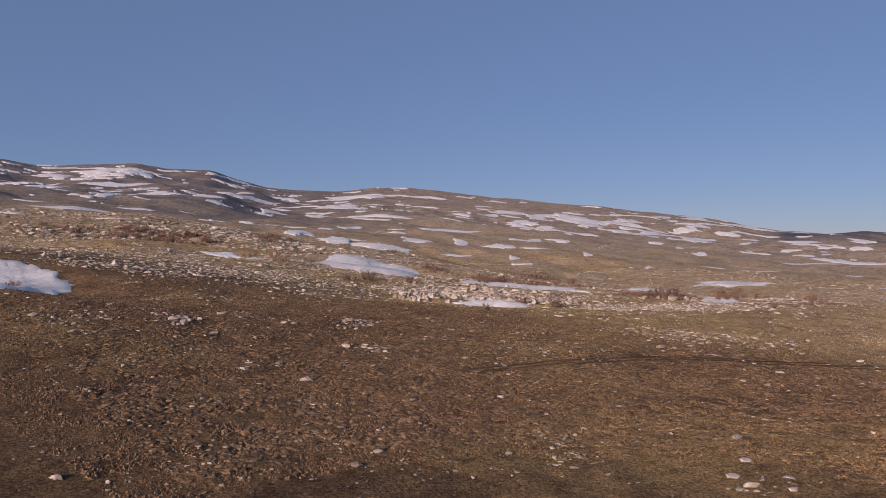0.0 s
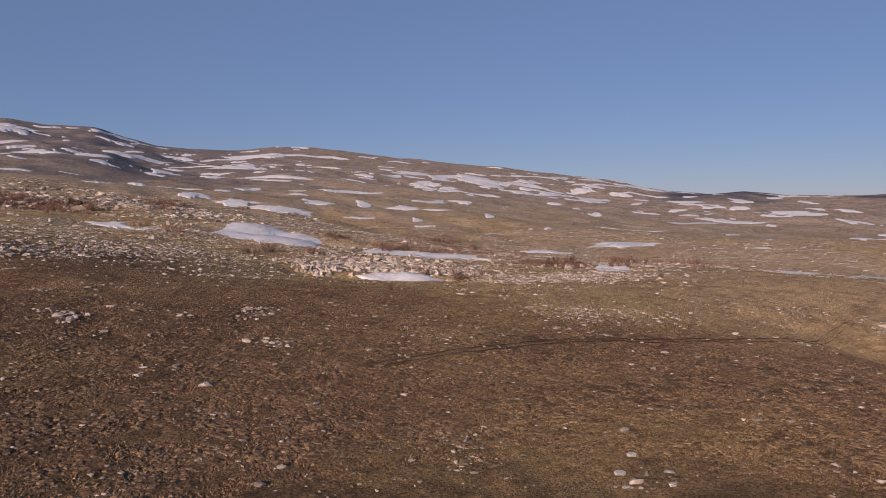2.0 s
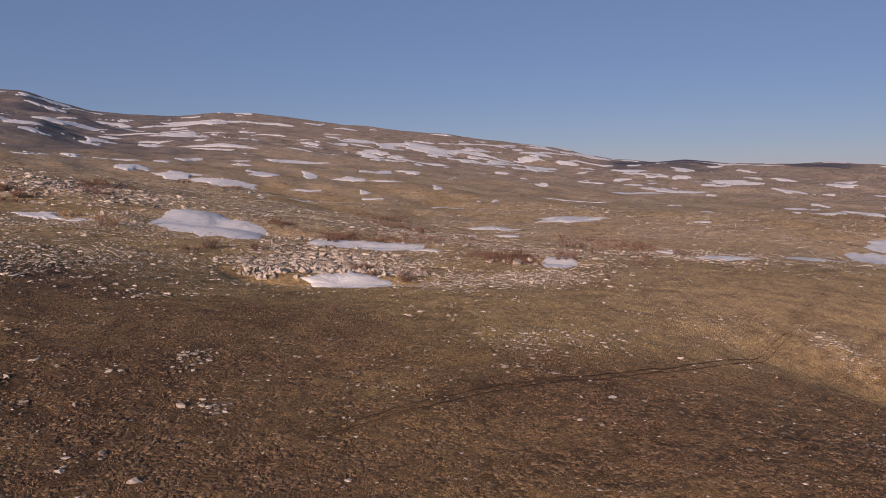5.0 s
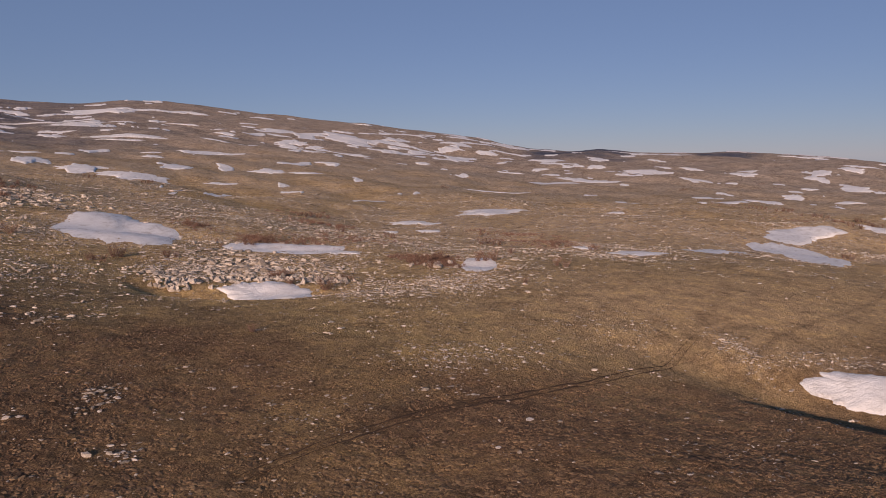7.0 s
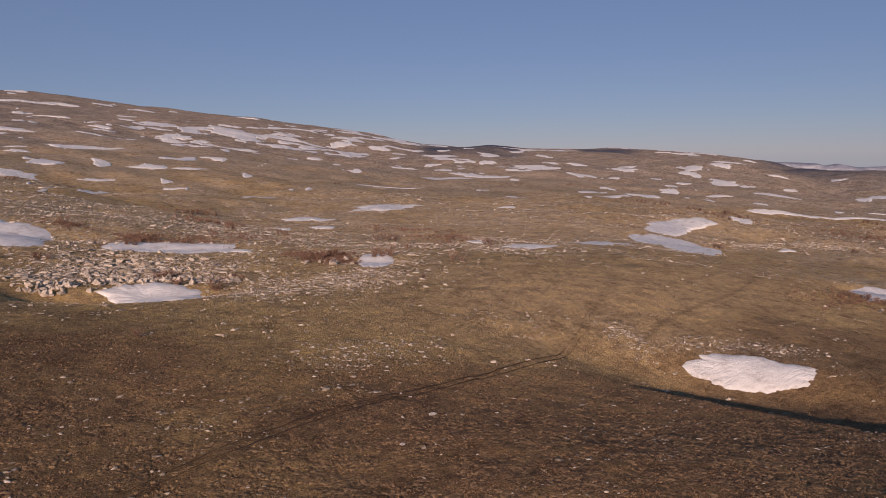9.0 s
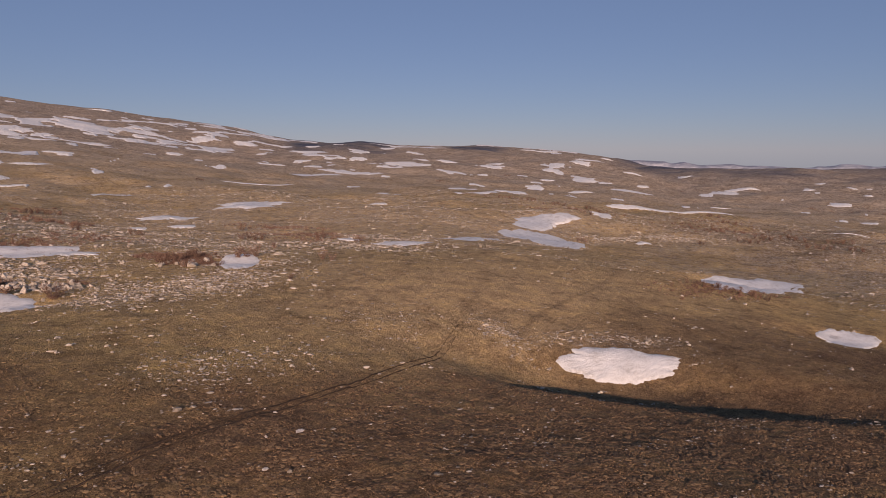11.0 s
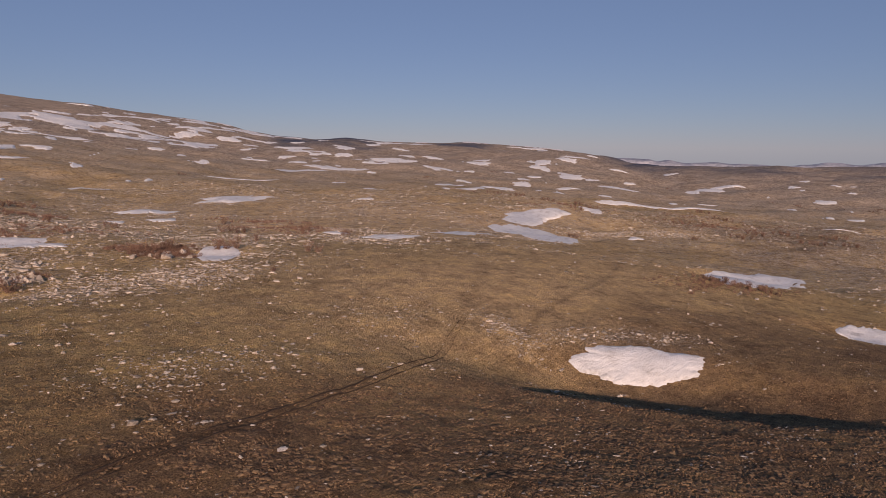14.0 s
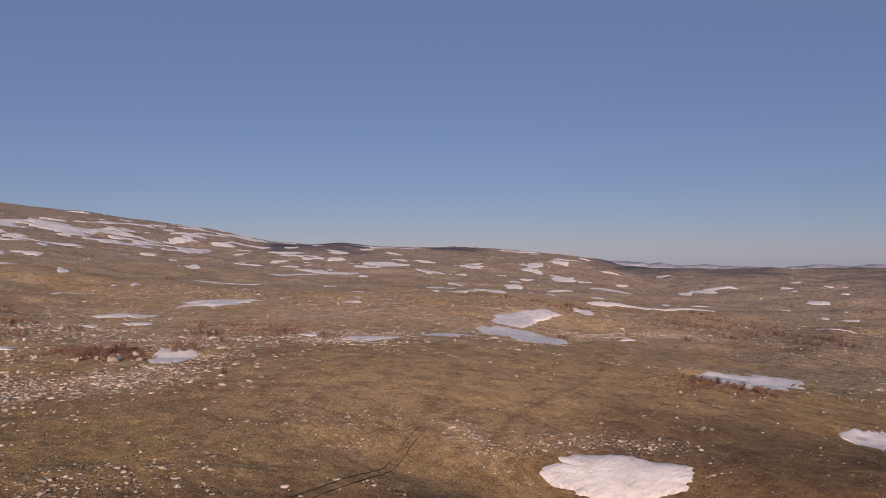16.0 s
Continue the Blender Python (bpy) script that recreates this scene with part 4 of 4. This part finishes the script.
def shrub_meshes(seed):
    """Stems and twigs of a leafless shrub one metre high and wide."""
    r = random.Random(seed)
    sv, sf, tv, tf = [], [], [], []
    for _ in range(11):
        a = Vector((r.uniform(-0.12, 0.12), r.uniform(-0.12, 0.12), -0.05))
        lean = Vector((r.uniform(-0.5, 0.5), r.uniform(-0.5, 0.5), r.uniform(0.55, 1.0)))
        p, wide = a, r.uniform(0.014, 0.024)
        joints = []
        for n in range(4):
            q = p + lean * 0.24 + Vector((r.uniform(-0.05, 0.05), r.uniform(-0.05, 0.05), r.uniform(-0.01, 0.05)))
            tube(sv, sf, p, q, wide, wide * 0.72)
            p, wide = q, wide * 0.72
            joints.append(p)
        for _ in range(32):
            s = r.choice(joints) + Vector((r.uniform(-0.03, 0.03), r.uniform(-0.03, 0.03), r.uniform(-0.08, 0.02)))
            e = s + Vector((r.uniform(-0.2, 0.2), r.uniform(-0.2, 0.2), r.uniform(-0.02, 0.24)))
            tube(tv, tf, s, e, 0.011, 0.002)
    made = []
    for name, v, f, mat in (("trunk", sv, sf, STEM), ("crown", tv, tf, TWIG)):
        me = bpy.data.meshes.new(name)
        me.from_pydata(v, [], f)
        me.update()
        me.materials.append(mat)
        made.append(me)
    return made


def shrub(seed, label):
    root = new("shrub")
    for name, me in zip(("trunk", "crown"), shrub_meshes(seed)):
        part = new(name, me)
        part.parent = root
    return tagged(root, label, "shrub", "bare shrubs")


BUSHES = [shrub(20 + k, "leafless brown shrub among limestone rocks") for k in range(5)]
for k, (x, y, high, wide) in enumerate(SHRUBS):
    high, wide = min(high, 3.4), min(wide, 16.0)
    clump = max(1, round(wide / max(high, 0.8) / (0.8 if math.hypot(x, y) > 200 else 1.2)))
    for n in range(clump):
        off = (n - (clump - 1) / 2) * wide / clump
        az = math.atan2(x, y)
        px, py = x + off * math.cos(az) + rnd.uniform(-0.3, 0.3) * clump, y - off * math.sin(az) + rnd.uniform(-0.5, 0.5) * clump
        w, h = max(wide / clump, high * 0.8) * rnd.uniform(0.95, 1.3), high * rnd.uniform(0.8, 1.2)
        m = pose(px, py, float(height(px, py)), 0, 0, rnd.uniform(0, 360))
        if k < 5 and n == 0:
            ob = BUSHES[k]
            ob.matrix_world = m
        else:
            ob = copy_thing(BUSHES[(k + 2 * n) % 5], m)
        ob.scale = (w, w, h)


# ---- low brushwood in the folds of the ground ----
def build_brush():
    g = np.random.default_rng(23)
    starts, ends = [], []
    for cx, cy, ra, rb, turn, many, size in BRUSH_RIGHT + BRUSH_LEFT:
        bx, by = spread(g, many, cx, cy, ra, rb, turn)
        for x, y in zip(bx.tolist(), by.tolist()):
            z, s = float(height(x, y)), size * g.uniform(0.6, 1.3)
            foot = np.array([x, y, z - 0.05]) + g.normal(0, 0.3, (34, 3)) * (s, s, 0)
            starts.append(foot)
            ends.append(foot + g.normal(0, 0.3, (34, 3)) * (s, s, 0.4 * s) + g.uniform(0.35, 0.9, (34, 1)) * (0, 0, s))
    a, b = np.concatenate(starts), np.concatenate(ends)
    n = len(a)
    th = g.uniform(0, 6.28, n)
    wide = 0.06 * np.linalg.norm(b - a, axis=1)
    side = np.stack([np.cos(th) * wide, np.sin(th) * wide, 0 * th], -1)
    other = np.stack([-np.sin(th) * wide, np.cos(th) * wide, 0 * th], -1)
    verts = np.stack([a + side, a - side, a + other, b], 1).reshape(-1, 3)
    faces = (np.array([(0, 2, 3), (2, 1, 3), (1, 0, 3)])[None] + 4 * np.arange(n)[:, None, None]).reshape(-1, 3)
    tagged(new("brushwood", sheet("brushwood", verts, faces, TWIG)), "low leafless brown brushwood in the hollows", "brushwood", kind="stuff")


build_brush()


# ---- grass tufts ----
def build_tufts():
    g = np.random.default_rng(17)
    n = 300000
    r, az = 28 * (165 / 28) ** g.random(n) ** 0.9, np.radians(g.uniform(-52, 82, n))
    x, y = 9 + r * np.sin(az), 13 + r * np.cos(az)
    off = np.abs(from_line(x, y, WHEEL_LINE) - 0.6)
    clumps = rough(x, y, 1.3, 2, 97) + 0.5 * rough(x, y, 9, 2, 99)
    keep = (clumps > -0.55) & (g.random(n) > step(r, 80, 165)) & (off > 0.28) & (g.random(n) > 0.8 * dust_at(x, y))
    x, y = x[keep], y[keep]
    n = len(x)
    heath = heath_at(x, y)
    big = g.random(n) < 0.07 + 0.08 * bell(x, y, -16, 31, 11, 13.2)
    wide = g.uniform(0.04, 0.10, n) * (1 + 0.35 * heath) * (0.75 + np.hypot(x, y) / 220) * np.where(big, g.uniform(1.4, 2.4, n), 1)
    tall = wide * g.uniform(0.3, 0.75, n) * np.where(big, 0.6, 1)
    th = np.arange(4) * math.pi / 2 + g.uniform(0, 1, (n, 1))
    reach = wide[:, None] * g.uniform(0.6, 1.3, (n, 4))
    ring = np.stack([x[:, None] + reach * np.cos(th), y[:, None] + reach * np.sin(th), (height(x, y) - 0.05)[:, None] + 0 * th], -1)
    crown = np.stack([x + g.normal(0, 0.4, n) * wide, y + g.normal(0, 0.4, n) * wide, height(x, y) + tall], -1)
    verts = np.concatenate([ring, crown[:, None]], 1).reshape(-1, 3)
    j = np.arange(4)
    one = np.stack([j, (j + 1) % 4, 0 * j + 4], -1)
    faces = (one[None] + 5 * np.arange(n)[:, None, None]).reshape(-1, 3)
    me = sheet("grass_tufts", verts, faces, TUFT)
    channel(me, "heath", np.repeat(heath, 5))
    tagged(new("grass_tufts", me), "dry brown tussocks of grass and heath", "grass", kind="stuff")


build_tufts()


def build_tussocks():
    """Low rounded cushions of dead grass and heath, thickest where the heath is."""
    g = np.random.default_rng(31)
    n = 120000
    r, az = 30 * (135 / 30) ** g.random(n) ** 0.9, np.radians(g.uniform(-46, 76, n))
    x, y = 9 + r * np.sin(az), 13 + r * np.cos(az)
    heath = heath_at(x, y)
    off = np.abs(from_line(x, y, WHEEL_LINE) - 0.8)
    keep = (g.random(n) < 0.15 + 0.4 * heath) & (rough(x, y, 2.2, 2, 107) > -0.25) & (off > 0.5) & (g.random(n) > step(r, 70, 135)) & (g.random(n) > dust_at(x, y))
    x, y, heath = x[keep], y[keep], heath[keep]
    n = len(x)
    wide = g.uniform(0.08, 0.26, n) * (0.8 + 0.4 * heath)
    tall = wide * g.uniform(0.13, 0.3, n)
    base = height(x, y)
    th = np.arange(6) * math.pi / 3 + g.uniform(0, 1, (n, 1))
    rings = []
    for share, up in ((1.0, -0.12), (0.72, 0.62)):
        reach = wide[:, None] * share * g.uniform(0.75, 1.25, (n, 6))
        rings.append(np.stack([x[:, None] + reach * np.cos(th), y[:, None] + reach * np.sin(th), (base + up * tall)[:, None] * np.ones((1, 6)) + 0.1 * wide[:, None] * g.normal(0, 1, (n, 6)) * (up > 0)], -1))
    crown = np.stack([x, y, base + tall], -1)[:, None]
    verts = np.concatenate([*rings, crown], 1).reshape(-1, 3)
    j = np.arange(6)
    k = (j + 1) % 6
    one = np.concatenate([np.stack([j, k, 6 + k], -1), np.stack([j, 6 + k, 6 + j], -1), np.stack([6 + j, 6 + k, 0 * j + 12], -1)])
    faces = (one[None] + 13 * np.arange(n)[:, None, None]).reshape(-1, 3)
    me = sheet("tussocks", verts, faces, TUFT)
    channel(me, "heath", np.repeat(heath, 13))
    tagged(new("tussocks", me), "low rounded tussocks of dead grass and dark heath", "grass", kind="stuff")


build_tussocks()
